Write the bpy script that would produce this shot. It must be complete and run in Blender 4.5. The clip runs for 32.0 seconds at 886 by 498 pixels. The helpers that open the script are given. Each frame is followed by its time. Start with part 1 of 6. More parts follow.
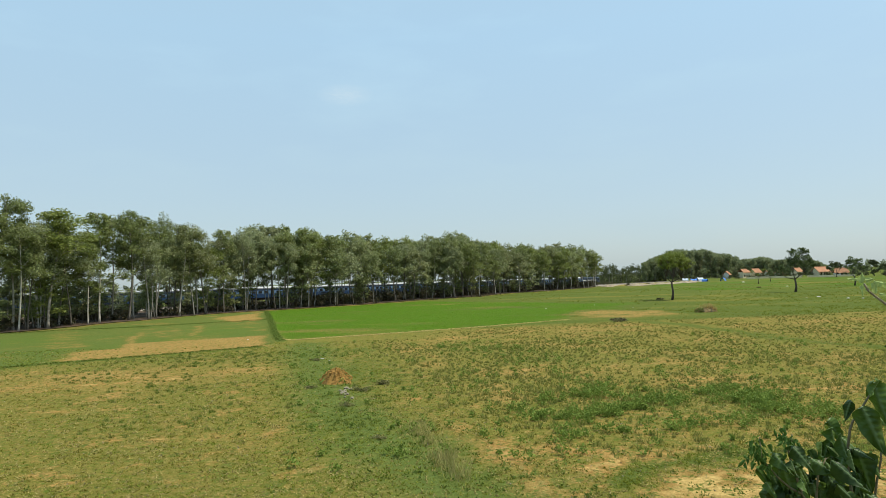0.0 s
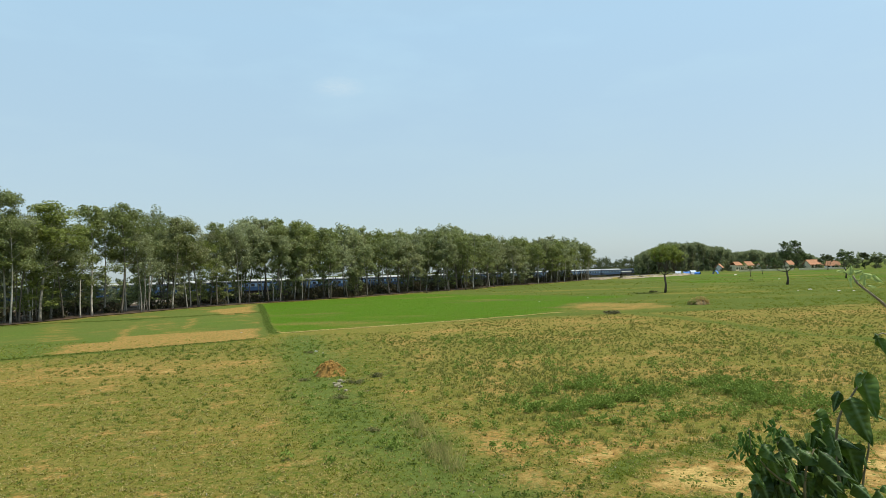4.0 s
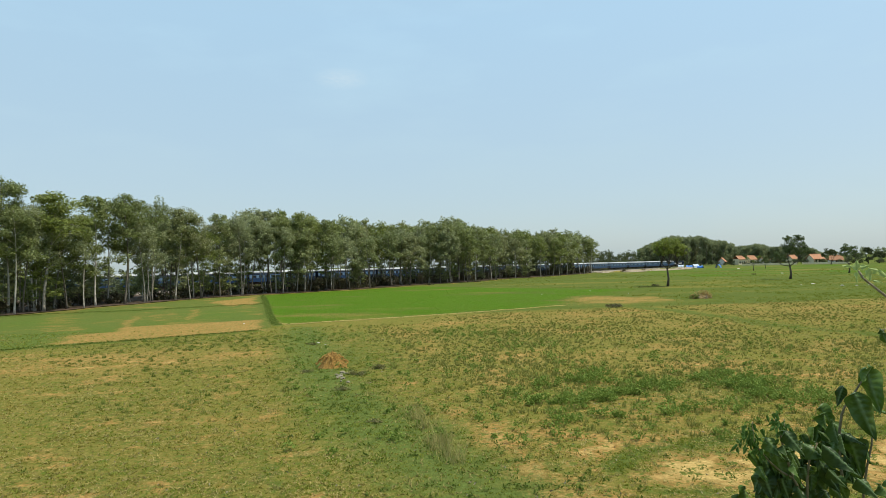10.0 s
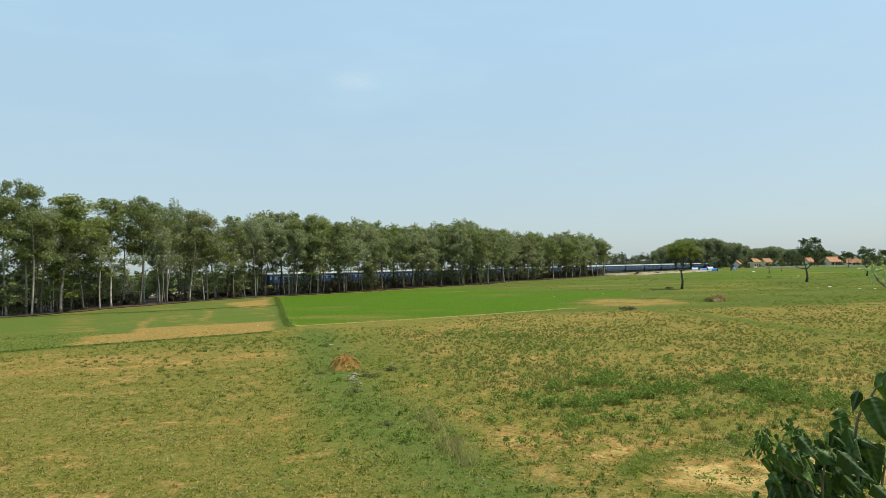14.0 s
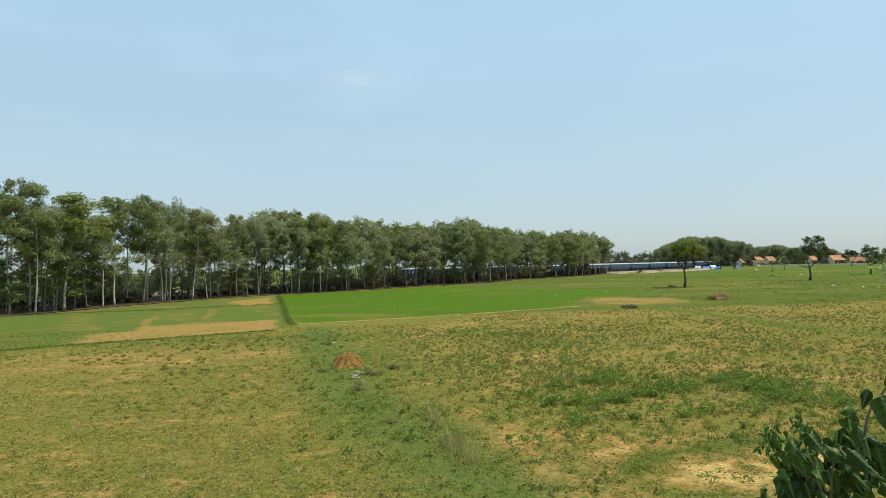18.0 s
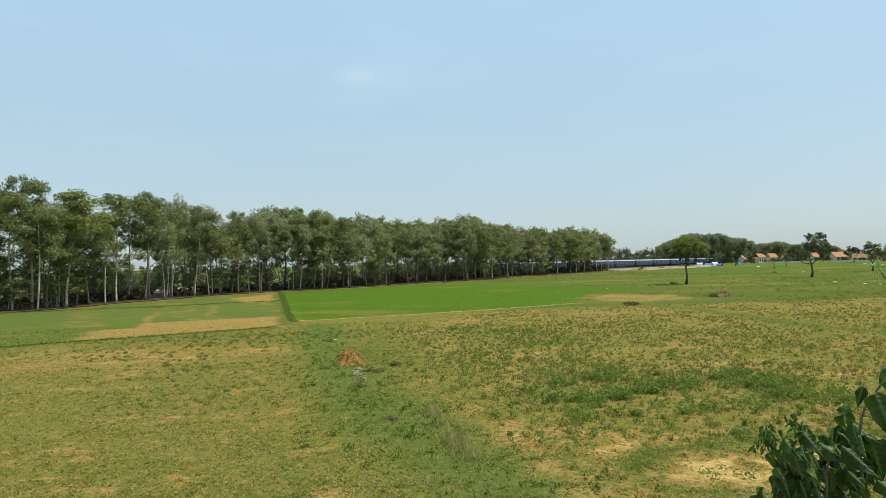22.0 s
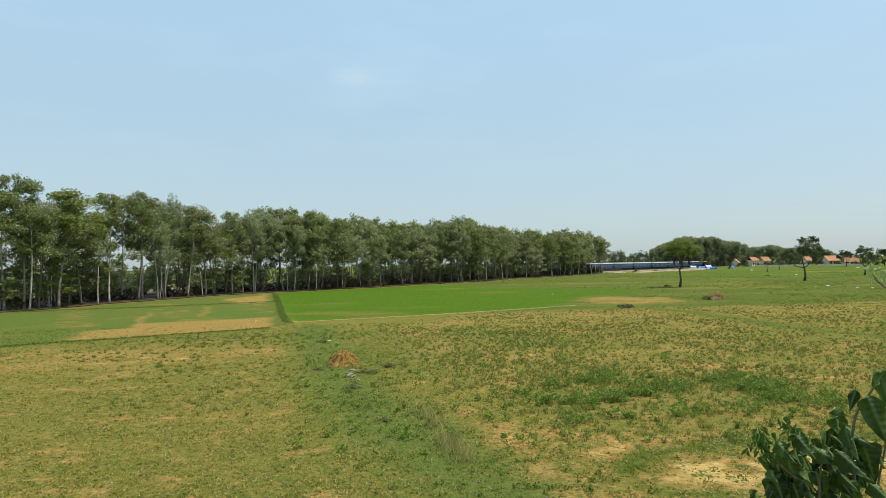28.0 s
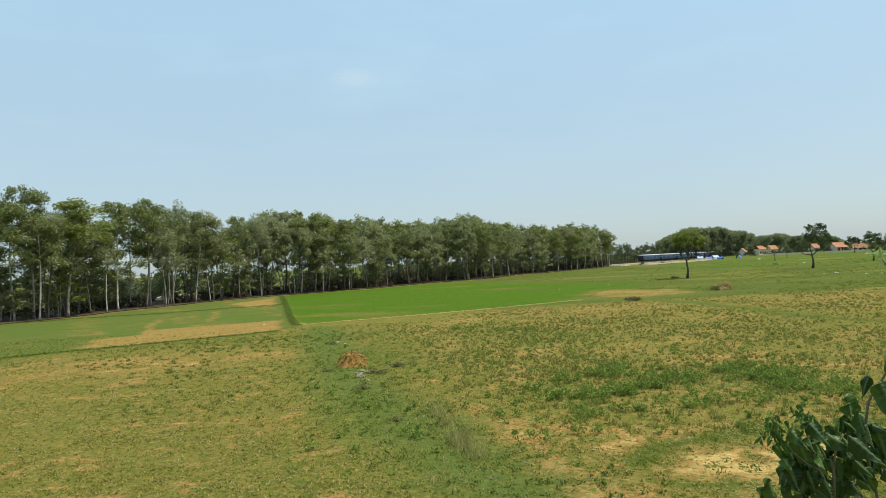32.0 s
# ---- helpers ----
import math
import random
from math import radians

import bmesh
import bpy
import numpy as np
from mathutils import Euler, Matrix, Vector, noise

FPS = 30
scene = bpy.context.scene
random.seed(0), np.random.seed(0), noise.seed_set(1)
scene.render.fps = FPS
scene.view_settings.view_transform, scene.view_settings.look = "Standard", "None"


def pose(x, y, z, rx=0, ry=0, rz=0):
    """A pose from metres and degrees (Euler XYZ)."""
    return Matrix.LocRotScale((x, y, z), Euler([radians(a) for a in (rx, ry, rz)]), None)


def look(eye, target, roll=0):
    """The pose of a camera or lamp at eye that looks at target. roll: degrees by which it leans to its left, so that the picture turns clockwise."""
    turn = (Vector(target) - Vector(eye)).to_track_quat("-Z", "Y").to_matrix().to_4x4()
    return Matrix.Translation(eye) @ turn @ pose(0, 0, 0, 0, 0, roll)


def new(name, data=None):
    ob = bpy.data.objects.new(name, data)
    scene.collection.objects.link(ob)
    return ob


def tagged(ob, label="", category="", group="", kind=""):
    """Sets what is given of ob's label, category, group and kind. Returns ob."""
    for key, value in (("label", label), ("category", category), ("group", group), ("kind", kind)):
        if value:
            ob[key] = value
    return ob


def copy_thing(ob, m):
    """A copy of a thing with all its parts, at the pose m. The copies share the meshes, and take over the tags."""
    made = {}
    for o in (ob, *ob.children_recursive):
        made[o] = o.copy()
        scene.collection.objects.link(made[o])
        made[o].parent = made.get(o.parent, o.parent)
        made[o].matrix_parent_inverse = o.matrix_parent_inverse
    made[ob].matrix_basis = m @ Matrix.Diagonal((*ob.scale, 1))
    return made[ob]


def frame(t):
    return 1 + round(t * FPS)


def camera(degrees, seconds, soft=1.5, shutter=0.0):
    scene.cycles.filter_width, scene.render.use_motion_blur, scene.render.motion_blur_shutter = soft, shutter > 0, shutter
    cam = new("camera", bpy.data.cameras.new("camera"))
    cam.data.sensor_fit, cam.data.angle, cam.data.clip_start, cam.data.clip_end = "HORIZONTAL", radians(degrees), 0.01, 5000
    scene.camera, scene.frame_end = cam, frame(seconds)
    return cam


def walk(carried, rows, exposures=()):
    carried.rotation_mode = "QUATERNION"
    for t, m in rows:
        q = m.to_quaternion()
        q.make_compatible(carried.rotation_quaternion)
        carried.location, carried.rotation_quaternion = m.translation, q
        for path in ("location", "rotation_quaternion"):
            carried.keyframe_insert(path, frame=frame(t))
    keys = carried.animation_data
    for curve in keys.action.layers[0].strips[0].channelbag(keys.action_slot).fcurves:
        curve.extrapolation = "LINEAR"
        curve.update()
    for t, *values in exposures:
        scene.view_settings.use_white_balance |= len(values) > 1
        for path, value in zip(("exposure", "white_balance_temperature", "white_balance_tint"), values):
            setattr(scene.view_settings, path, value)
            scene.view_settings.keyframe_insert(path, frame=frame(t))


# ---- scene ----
cam = camera(70.1, 32.0, soft=0.4)
PATH = [
    (0, (-0.006, 0.02, 5.016), (-0.012, 2.018, 5.111), -1.8),
    (0.5, (-0.006, 0.02, 5.015), (-0.004, 2.018, 5.111), -1.7),
    (1, (-0.006, 0.02, 5.015), (0.003, 2.018, 5.108), -1.8),
    (1.5, (-0.006, 0.02, 5.015), (0.008, 2.018, 5.105), -1.7),
    (2, (-0.006, 0.02, 5.015), (0.009, 2.018, 5.104), -1.7),
    (2.5, (-0.006, 0.02, 5.015), (0.004, 2.018, 5.102), -1.6),
    (3, (-0.006, 0.02, 5.015), (0.005, 2.018, 5.097), -1.8),
    (3.5, (-0.006, 0.02, 5.015), (0.007, 2.018, 5.091), -1.8),
    (5.5, (-0.006, 0.02, 5.015), (0.006, 2.019, 5.074), -1.8),
    (6, (-0.006, 0.02, 5.015), (0.008, 2.019, 5.067), -1.9),
    (6.5, (-0.006, 0.02, 5.015), (0.01, 2.019, 5.063), -2.1),
    (7, (-0.006, 0.02, 5.015), (0.009, 2.02, 5.064), -2.0),
    (7.5, (-0.006, 0.02, 5.015), (0.012, 2.02, 5.065), -2.0),
    (8, (-0.006, 0.02, 5.016), (0.015, 2.02, 5.064), -2.1),
    (8.5, (-0.006, 0.02, 5.015), (0.016, 2.02, 5.062), -1.8),
    (9, (-0.006, 0.02, 5.015), (0.01, 2.02, 5.062), -1.4),
    (9.5, (-0.006, 0.02, 5.016), (0.002, 2.02, 5.063), -1.4),
    (10, (-0.006, 0.021, 5.015), (-0.002, 2.02, 5.063), -1.5),
    (10.5, (-0.006, 0.02, 5.016), (-0.009, 2.02, 5.063), -1.5),
    (11, (-0.006, 0.021, 5.016), (-0.02, 2.02, 5.067), -1.7),
    (11.5, (-0.006, 0.021, 5.015), (-0.031, 2.019, 5.078), -2.0),
    (12, (-0.006, 0.02, 5.015), (-0.038, 2.019, 5.083), -1.9),
    (12.5, (-0.006, 0.02, 5.016), (-0.039, 2.019, 5.08), -1.8),
    (13, (-0.006, 0.02, 5.016), (-0.035, 2.019, 5.073), -1.7),
    (13.5, (-0.006, 0.02, 5.015), (-0.038, 2.019, 5.072), -1.6),
    (14, (-0.006, 0.02, 5.015), (-0.041, 2.019, 5.071), -1.4),
    (14.5, (-0.006, 0.02, 5.016), (-0.032, 2.019, 5.067), -1.3),
    (16.5, (-0.006, 0.02, 5.015), (-0.031, 2.019, 5.067), -1.2),
    (17, (-0.006, 0.02, 5.015), (-0.038, 2.019, 5.069), -1.1),
    (17.5, (-0.006, 0.02, 5.016), (-0.044, 2.019, 5.067), -1.2),
    (18, (-0.006, 0.02, 5.015), (-0.049, 2.019, 5.066), -1.4),
    (18.5, (-0.006, 0.02, 5.015), (-0.054, 2.019, 5.07), -1.4),
    (19, (-0.006, 0.02, 5.016), (-0.055, 2.019, 5.067), -1.3),
    (19.5, (-0.006, 0.02, 5.016), (-0.055, 2.019, 5.064), -1.3),
    (20, (-0.006, 0.02, 5.015), (-0.054, 2.019, 5.06), -1.5),
    (20.5, (-0.006, 0.02, 5.016), (-0.054, 2.019, 5.06), -1.4),
    (21, (-0.006, 0.02, 5.016), (-0.057, 2.019, 5.062), -1.3),
    (21.5, (-0.006, 0.02, 5.016), (-0.056, 2.019, 5.06), -1.4),
    (22, (-0.006, 0.02, 5.016), (-0.054, 2.019, 5.057), -1.4),
    (22.5, (-0.006, 0.02, 5.016), (-0.052, 2.019, 5.057), -1.4),
    (23, (-0.006, 0.02, 5.016), (-0.051, 2.019, 5.06), -1.4),
    (23.5, (-0.006, 0.02, 5.016), (-0.051, 2.019, 5.063), -1.4),
    (24, (-0.006, 0.02, 5.016), (-0.047, 2.019, 5.061), -1.4),
    (24.5, (-0.006, 0.02, 5.015), (-0.042, 2.019, 5.059), -1.6),
    (25, (-0.006, 0.02, 5.016), (-0.039, 2.02, 5.059), -1.8),
    (25.5, (-0.006, 0.02, 5.015), (-0.041, 2.019, 5.066), -1.8),
    (27.5, (-0.006, 0.021, 5.015), (-0.036, 2.02, 5.068), -1.2),
    (28, (-0.006, 0.021, 5.016), (-0.037, 2.02, 5.062), -1.1),
    (28.5, (-0.006, 0.021, 5.016), (-0.035, 2.02, 5.058), -1.2),
    (29, (-0.006, 0.021, 5.015), (-0.034, 2.02, 5.063), -1.6),
    (29.5, (-0.006, 0.021, 5.015), (-0.036, 2.018, 5.1), -2.6),
    (30, (-0.006, 0.02, 5.015), (-0.05, 2.017, 5.117), -2.3),
    (30.5, (-0.006, 0.021, 5.016), (-0.061, 2.017, 5.128), -1.9),
    (31, (-0.006, 0.02, 5.015), (-0.061, 2.018, 5.106), -2.0),
    (31.5, (-0.006, 0.02, 5.016), (-0.055, 2.019, 5.067), -2.6),
    (32, (-0.006, 0.02, 5.015), (-0.055, 2.019, 5.056), -2.8),
]
walk(cam, [(t, look(eye, target, roll)) for t, eye, target, roll in PATH])

# ---- world, sun and exposure ----
SUN_ELEV, SUN_AZ = 62.0, 92.0          # degrees above the ground; azimuth clockwise from +Y
world = bpy.data.worlds.new("sky")
scene.world = world
world.use_nodes = True
wn, wl = world.node_tree.nodes, world.node_tree.links
sky = wn.new("ShaderNodeTexSky")
sky.sky_type = "NISHITA"
sky.sun_disc = False
sky.sun_elevation, sky.sun_rotation = radians(SUN_ELEV), radians(SUN_AZ)
sky.air_density, sky.dust_density, sky.ozone_density, sky.altitude = 1.0, 1.6, 1.2, 300
# summer haze whitens the blue, and thin wisps of cloud drift in it
CLOUD = (0.144, -0.948, -0.284)
wtc = wn.new("ShaderNodeTexCoord")
wmap = wn.new("ShaderNodeMapping")
wmap.inputs["Scale"].default_value = (2.0, 2.0, 7.0)
wnz = wn.new("ShaderNodeTexNoise")
wnz.inputs["Scale"].default_value, wnz.inputs["Detail"].default_value = 2.2, 6.0
wl.new(wtc.outputs["Generated"], wmap.inputs["Vector"])
wl.new(wmap.outputs[0], wnz.inputs["Vector"])
wisp = wn.new("ShaderNodeMapRange")
wisp.inputs["From Min"].default_value, wisp.inputs["From Max"].default_value = 0.5, 0.85
wisp.inputs["To Min"].default_value, wisp.inputs["To Max"].default_value = 0.70, 0.86
wl.new(wnz.outputs["Fac"], wisp.inputs["Value"])
haze = wn.new("ShaderNodeMix")
haze.data_type = "RGBA"
wsep = wn.new("ShaderNodeSeparateXYZ")
wl.new(wtc.outputs["Generated"], wsep.inputs[0])
wramp = wn.new("ShaderNodeMapRange")
wramp.inputs["From Min"].default_value, wramp.inputs["From Max"].default_value = 0.0, 0.36
wl.new(wsep.outputs["Z"], wramp.inputs["Value"])
tone = wn.new("ShaderNodeMix")
tone.data_type = "RGBA"
tone.inputs[6].default_value, tone.inputs[7].default_value = (3.38, 4.15, 4.35, 1.0), (3.48, 5.15, 6.25, 1.0)
wl.new(wramp.outputs["Result"], tone.inputs[0])
wl.new(tone.outputs[2], haze.inputs[7])
wl.new(wisp.outputs["Result"], haze.inputs[0])
wl.new(sky.outputs[0], haze.inputs[6])
# one small faint cloud
cmap = wn.new("ShaderNodeMapping")
cmap.inputs["Scale"].default_value = (1.0, 1.0, 2.6)
cmap.inputs["Location"].default_value = (CLOUD[0], CLOUD[1], CLOUD[2] * 2.6)
wl.new(wtc.outputs["Generated"], cmap.inputs["Vector"])
clen = wn.new("ShaderNodeVectorMath")
clen.operation = "LENGTH"
wl.new(cmap.outputs[0], clen.inputs[0])
cfall = wn.new("ShaderNodeMapRange")
cfall.inputs["From Min"].default_value, cfall.inputs["From Max"].default_value = 0.045, 0.012
wl.new(clen.outputs["Value"], cfall.inputs["Value"])
cnz = wn.new("ShaderNodeTexNoise")
cnz.inputs["Scale"].default_value, cnz.inputs["Detail"].default_value = 55.0, 5.0
wl.new(wmap.outputs[0], cnz.inputs["Vector"])
cmul = wn.new("ShaderNodeMath")
cmul.operation = "MULTIPLY"
wl.new(cfall.outputs["Result"], cmul.inputs[0])
wl.new(cnz.outputs["Fac"], cmul.inputs[1])
cmix = wn.new("ShaderNodeMix")
cmix.data_type = "RGBA"
cmix.inputs[7].default_value = (3.85, 4.9, 5.6, 1.0)
wl.new(cmul.outputs[0], cmix.inputs[0])
wl.new(haze.outputs[2], cmix.inputs[6])
wl.new(cmix.outputs[2], wn["Background"].inputs[0])
wn["Background"].inputs[1].default_value = 0.15
sun = new("sun", bpy.data.lights.new("sun", "SUN"))
sun.data.energy, sun.data.angle, sun.data.color = 4.8, radians(0.6), (1.0, 0.94, 0.80)
_el, _az = radians(SUN_ELEV), radians(SUN_AZ)
_to = Vector((math.sin(_az) * math.cos(_el), math.cos(_az) * math.cos(_el), math.sin(_el)))
sun.matrix_basis = look(_to * 100, (0, 0, 0))
scene.view_settings.exposure = 0.0


# ---- materials ----
def lin(r, g, b):
    return (r, g, b, 1.0)


def node_mat(name, rough=0.8, spec=0.3, metal=0.0):
    m = bpy.data.materials.new(name)
    m.use_nodes = True
    p = m.node_tree.nodes["Principled BSDF"]
    p.inputs["Roughness"].default_value = rough
    p.inputs["Specular IOR Level"].default_value = spec
    p.inputs["Metallic"].default_value = metal
    return m, m.node_tree.nodes, m.node_tree.links, p


def noise_fac(n, l, scale, detail=4.0, coords="Object", rough=0.6, lo=0.35, hi=0.65):
    tc = n.new("ShaderNodeTexCoord")
    nz = n.new("ShaderNodeTexNoise")
    nz.inputs["Scale"].default_value, nz.inputs["Detail"].default_value = scale, detail
    nz.inputs["Roughness"].default_value = rough
    mr = n.new("ShaderNodeMapRange")
    mr.inputs["From Min"].default_value, mr.inputs["From Max"].default_value = lo, hi
    l.new(tc.outputs[coords], nz.inputs["Vector"])
    l.new(nz.outputs["Fac"], mr.inputs["Value"])
    return mr.outputs["Result"]


def mix(n, l, fac, a, b, blend="MIX"):
    x = n.new("ShaderNodeMix")
    x.data_type, x.blend_type = "RGBA", blend
    for sock, v in ((x.inputs[0], fac), (x.inputs[6], a), (x.inputs[7], b)):
        if isinstance(v, (int, float, tuple)):
            sock.default_value = v
        else:
            l.new(v, sock)
    return x.outputs[2]


def bump(n, l, p, height, strength=0.4, dist=0.02):
    b = n.new("ShaderNodeBump")
    b.inputs["Strength"].default_value, b.inputs["Distance"].default_value = strength, dist
    l.new(height, b.inputs["Height"])
    l.new(b.outputs["Normal"], p.inputs["Normal"])


def two_tone(name, a, b, scale, rough=0.8, fine=None, spec=0.3, metal=0.0, strength=0.3, dist=0.02, coords="Object"):
    """A surface of two colours in patches, with a finer grain and relief."""
    m, n, l, p = node_mat(name, rough, spec, metal)
    f1 = noise_fac(n, l, scale, coords=coords)
    f2 = noise_fac(n, l, fine or scale * 9, coords=coords, lo=0.3, hi=0.7)
    c = mix(n, l, f1, lin(*a), lin(*b))
    dark = tuple(0.62 * (x + y) / 2 for x, y in zip(a, b))
    half = n.new("ShaderNodeMath")
    half.operation = "MULTIPLY"
    half.inputs[1].default_value = 0.5
    l.new(f2, half.inputs[0])
    l.new(mix(n, l, half.outputs[0], c, lin(*dark)), p.inputs["Base Color"])
    bump(n, l, p, f2, strength, dist)
    return m


def leaf_mat(name, a, b, c, rough=0.55, through_light=0.3, spec=0.35):
    """Foliage: three greens by leaf and by plant, with light passing through."""
    m, n, l, p = node_mat(name, rough, spec)
    geo, info = n.new("ShaderNodeNewGeometry"), n.new("ShaderNodeObjectInfo")
    c1 = mix(n, l, geo.outputs["Random Per Island"], lin(*a), lin(*b))
    f = n.new("ShaderNodeMath")
    f.operation = "MULTIPLY"
    f.inputs[1].default_value = 0.6
    l.new(info.outputs["Random"], f.inputs[0])
    c2 = mix(n, l, f.outputs[0], c1, lin(*c))
    l.new(c2, p.inputs["Base Color"])
    tr = n.new("ShaderNodeBsdfTranslucent")
    l.new(c2, tr.inputs["Color"])
    ms = n.new("ShaderNodeMixShader")
    ms.inputs[0].default_value = through_light
    l.new(p.outputs[0], ms.inputs[1])
    l.new(tr.outputs[0], ms.inputs[2])
    l.new(ms.outputs[0], n["Material Output"].inputs["Surface"])
    return m


def ground_mat():
    """Field soil and cover: the attribute names how much is bare, green and dry."""
    m, n, l, p = node_mat("field_soil", 1.0, 0.03)
    at = n.new("ShaderNodeAttribute")
    at.attribute_name = "cover"
    sep = n.new("ShaderNodeSeparateColor")
    l.new(at.outputs["Color"], sep.inputs[0])
    big = noise_fac(n, l, 0.22, 5)
    mid = noise_fac(n, l, 1.7, 5, lo=0.32, hi=0.68)
    fine = noise_fac(n, l, 14.0, 4, lo=0.3, hi=0.7)
    grain = noise_fac(n, l, 60.0, 3, lo=0.3, hi=0.7)
    spot = noise_fac(n, l, 5.0, 5, lo=0.44, hi=0.60, rough=0.7)
    green = mix(n, l, mid, lin(0.078, 0.124, 0.022), lin(0.118, 0.156, 0.034))
    green = mix(n, l, spot, green, lin(0.078, 0.116, 0.018))
    dry = mix(n, l, mid, lin(0.262, 0.214, 0.058), lin(0.204, 0.192, 0.038))
    dry = mix(n, l, fine, dry, lin(0.276, 0.220, 0.060))
    dry = mix(n, l, spot, dry, lin(0.150, 0.155, 0.024))
    creep = noise_fac(n, l, 3.1, 6, lo=0.53, hi=0.60, rough=0.72)
    dry = mix(n, l, creep, dry, lin(0.110, 0.160, 0.022))
    bare = mix(n, l, mid, lin(0.48, 0.268, 0.084), lin(0.54, 0.330, 0.116))
    bare = mix(n, l, spot, bare, lin(0.30, 0.165, 0.05))
    bare = mix(n, l, creep, bare, lin(0.38, 0.28, 0.10))
    sandy = n.new("ShaderNodeMapRange")
    sandy.inputs["From Min"].default_value, sandy.inputs["From Max"].default_value = 0.80, 1.08
    l.new(sep.outputs["Red"], sandy.inputs["Value"])
    bare = mix(n, l, sandy.outputs["Result"], bare, mix(n, l, spot, lin(0.74, 0.50, 0.19), lin(0.60, 0.39, 0.135)))
    turf = noise_fac(n, l, 3.4, 6, lo=0.545, hi=0.565, rough=0.72)
    bare = mix(n, l, turf, bare, mix(n, l, spot, lin(0.150, 0.180, 0.034), lin(0.085, 0.115, 0.022)))
    lush = mix(n, l, mid, lin(0.040, 0.156, 0.002), lin(0.088, 0.196, 0.006))
    lush = mix(n, l, spot, lush, lin(0.050, 0.122, 0.006))

    def edge(chan, src, soft=0.35):
        a = n.new("ShaderNodeMath")
        a.operation = "MULTIPLY_ADD"
        a.inputs[1].default_value, a.inputs[2].default_value = soft, -soft / 2
        l.new(src, a.inputs[0])
        b = n.new("ShaderNodeMath")
        b.operation = "ADD"
        l.new(chan, b.inputs[0])
        l.new(a.outputs[0], b.inputs[1])
        r = n.new("ShaderNodeMapRange")
        r.inputs["From Min"].default_value, r.inputs["From Max"].default_value = 0.3, 0.7
        l.new(b.outputs[0], r.inputs["Value"])
        return r.outputs["Result"]

    c = mix(n, l, edge(sep.outputs["Green"], mid, 0.7), dry, green)
    c = mix(n, l, edge(sep.outputs["Blue"], fine, 0.3), c, lush)
    c = mix(n, l, edge(sep.outputs["Red"], fine, 0.6), c, bare)
    c = mix(n, l, at.outputs["Alpha"], c, mix(n, l, spot, lin(0.130, 0.190, 0.046), lin(0.080, 0.124, 0.030)))
    k = n.new("ShaderNodeMath")
    k.operation = "MULTIPLY"
    k.inputs[1].default_value = 0.36
    l.new(grain, k.inputs[0])
    c = mix(n, l, k.outputs[0], c, lin(0.05, 0.05, 0.015))
    speck = noise_fac(n, l, 9.0, 6, lo=0.42, hi=0.66, rough=0.75)
    ks = n.new("ShaderNodeMath")
    ks.operation = "MULTIPLY"
    ks.inputs[1].default_value = 0.40
    l.new(speck, ks.inputs[0])
    c = mix(n, l, ks.outputs[0], c, lin(0.125, 0.105, 0.020))
    k2 = n.new("ShaderNodeMath")
    k2.operation = "MULTIPLY"
    k2.inputs[1].default_value = 0.15
    l.new(big, k2.inputs[0])
    c = mix(n, l, k2.outputs[0], c, lin(0.12, 0.13, 0.03))
    l.new(c, p.inputs["Base Color"])
    bump(n, l, p, speck, 0.6, 0.05)
    return m


M_GROUND = ground_mat()


def euc_mat():
    """Eucalyptus foliage: each tree has its own tint, each leaf its own tone, the brightest standing in for glints."""
    m, n, l, p = node_mat("eucalyptus_leaf", 0.45, 0.30)
    geo, info = n.new("ShaderNodeNewGeometry"), n.new("ShaderNodeObjectInfo")
    ramp = n.new("ShaderNodeValToRGB")
    el = ramp.color_ramp.elements
    el[0].position, el[0].color = 0.0, lin(0.172, 0.200, 0.070)
    el[1].position, el[1].color = 1.0, lin(0.240, 0.250, 0.122)
    for at, c in ((0.25, (0.190, 0.222, 0.052)), (0.5, (0.265, 0.290, 0.150)), (0.75, (0.172, 0.202, 0.062))):
        e = el.new(at)
        e.color = lin(*c)
    l.new(info.outputs["Random"], ramp.inputs[0])
    c = mix(n, l, geo.outputs["Random Per Island"], lin(0.62, 0.63, 0.58), lin(1.62, 1.60, 1.62))
    c = mix(n, l, 1.0, ramp.outputs[0], c, "MULTIPLY")
    l.new(c, p.inputs["Base Color"])
    tr = n.new("ShaderNodeBsdfTranslucent")
    l.new(c, tr.inputs["Color"])
    ms = n.new("ShaderNodeMixShader")
    ms.inputs[0].default_value = 0.45
    l.new(p.outputs[0], ms.inputs[1])
    l.new(tr.outputs[0], ms.inputs[2])
    l.new(ms.outputs[0], n["Material Output"].inputs["Surface"])
    return m


M_EUC = euc_mat()
M_ACACIA = leaf_mat("acacia_leaf", (0.115, 0.165, 0.024), (0.27, 0.30, 0.055), (0.17, 0.20, 0.036), through_light=0.4)
M_DARKTREE = leaf_mat("dark_tree_leaf", (0.085, 0.118, 0.045), (0.155, 0.19, 0.075), (0.115, 0.148, 0.058), spec=0.1)
M_BUSH = leaf_mat("scrub_leaf", (0.040, 0.062, 0.018), (0.105, 0.080, 0.036), (0.085, 0.062, 0.030))
# far foliage and far bark are coloured paler to stand in for distance haze
M_FAR_HAZED = leaf_mat("hazed_distant_leaf", (0.185, 0.215, 0.105), (0.245, 0.272, 0.145), (0.215, 0.242, 0.122), rough=0.9, spec=0.04, through_light=0.42)
M_FARBARK_HAZED = two_tone("hazed_far_bark", (0.24, 0.21, 0.17), (0.16, 0.14, 0.11), 2.0, 0.95)
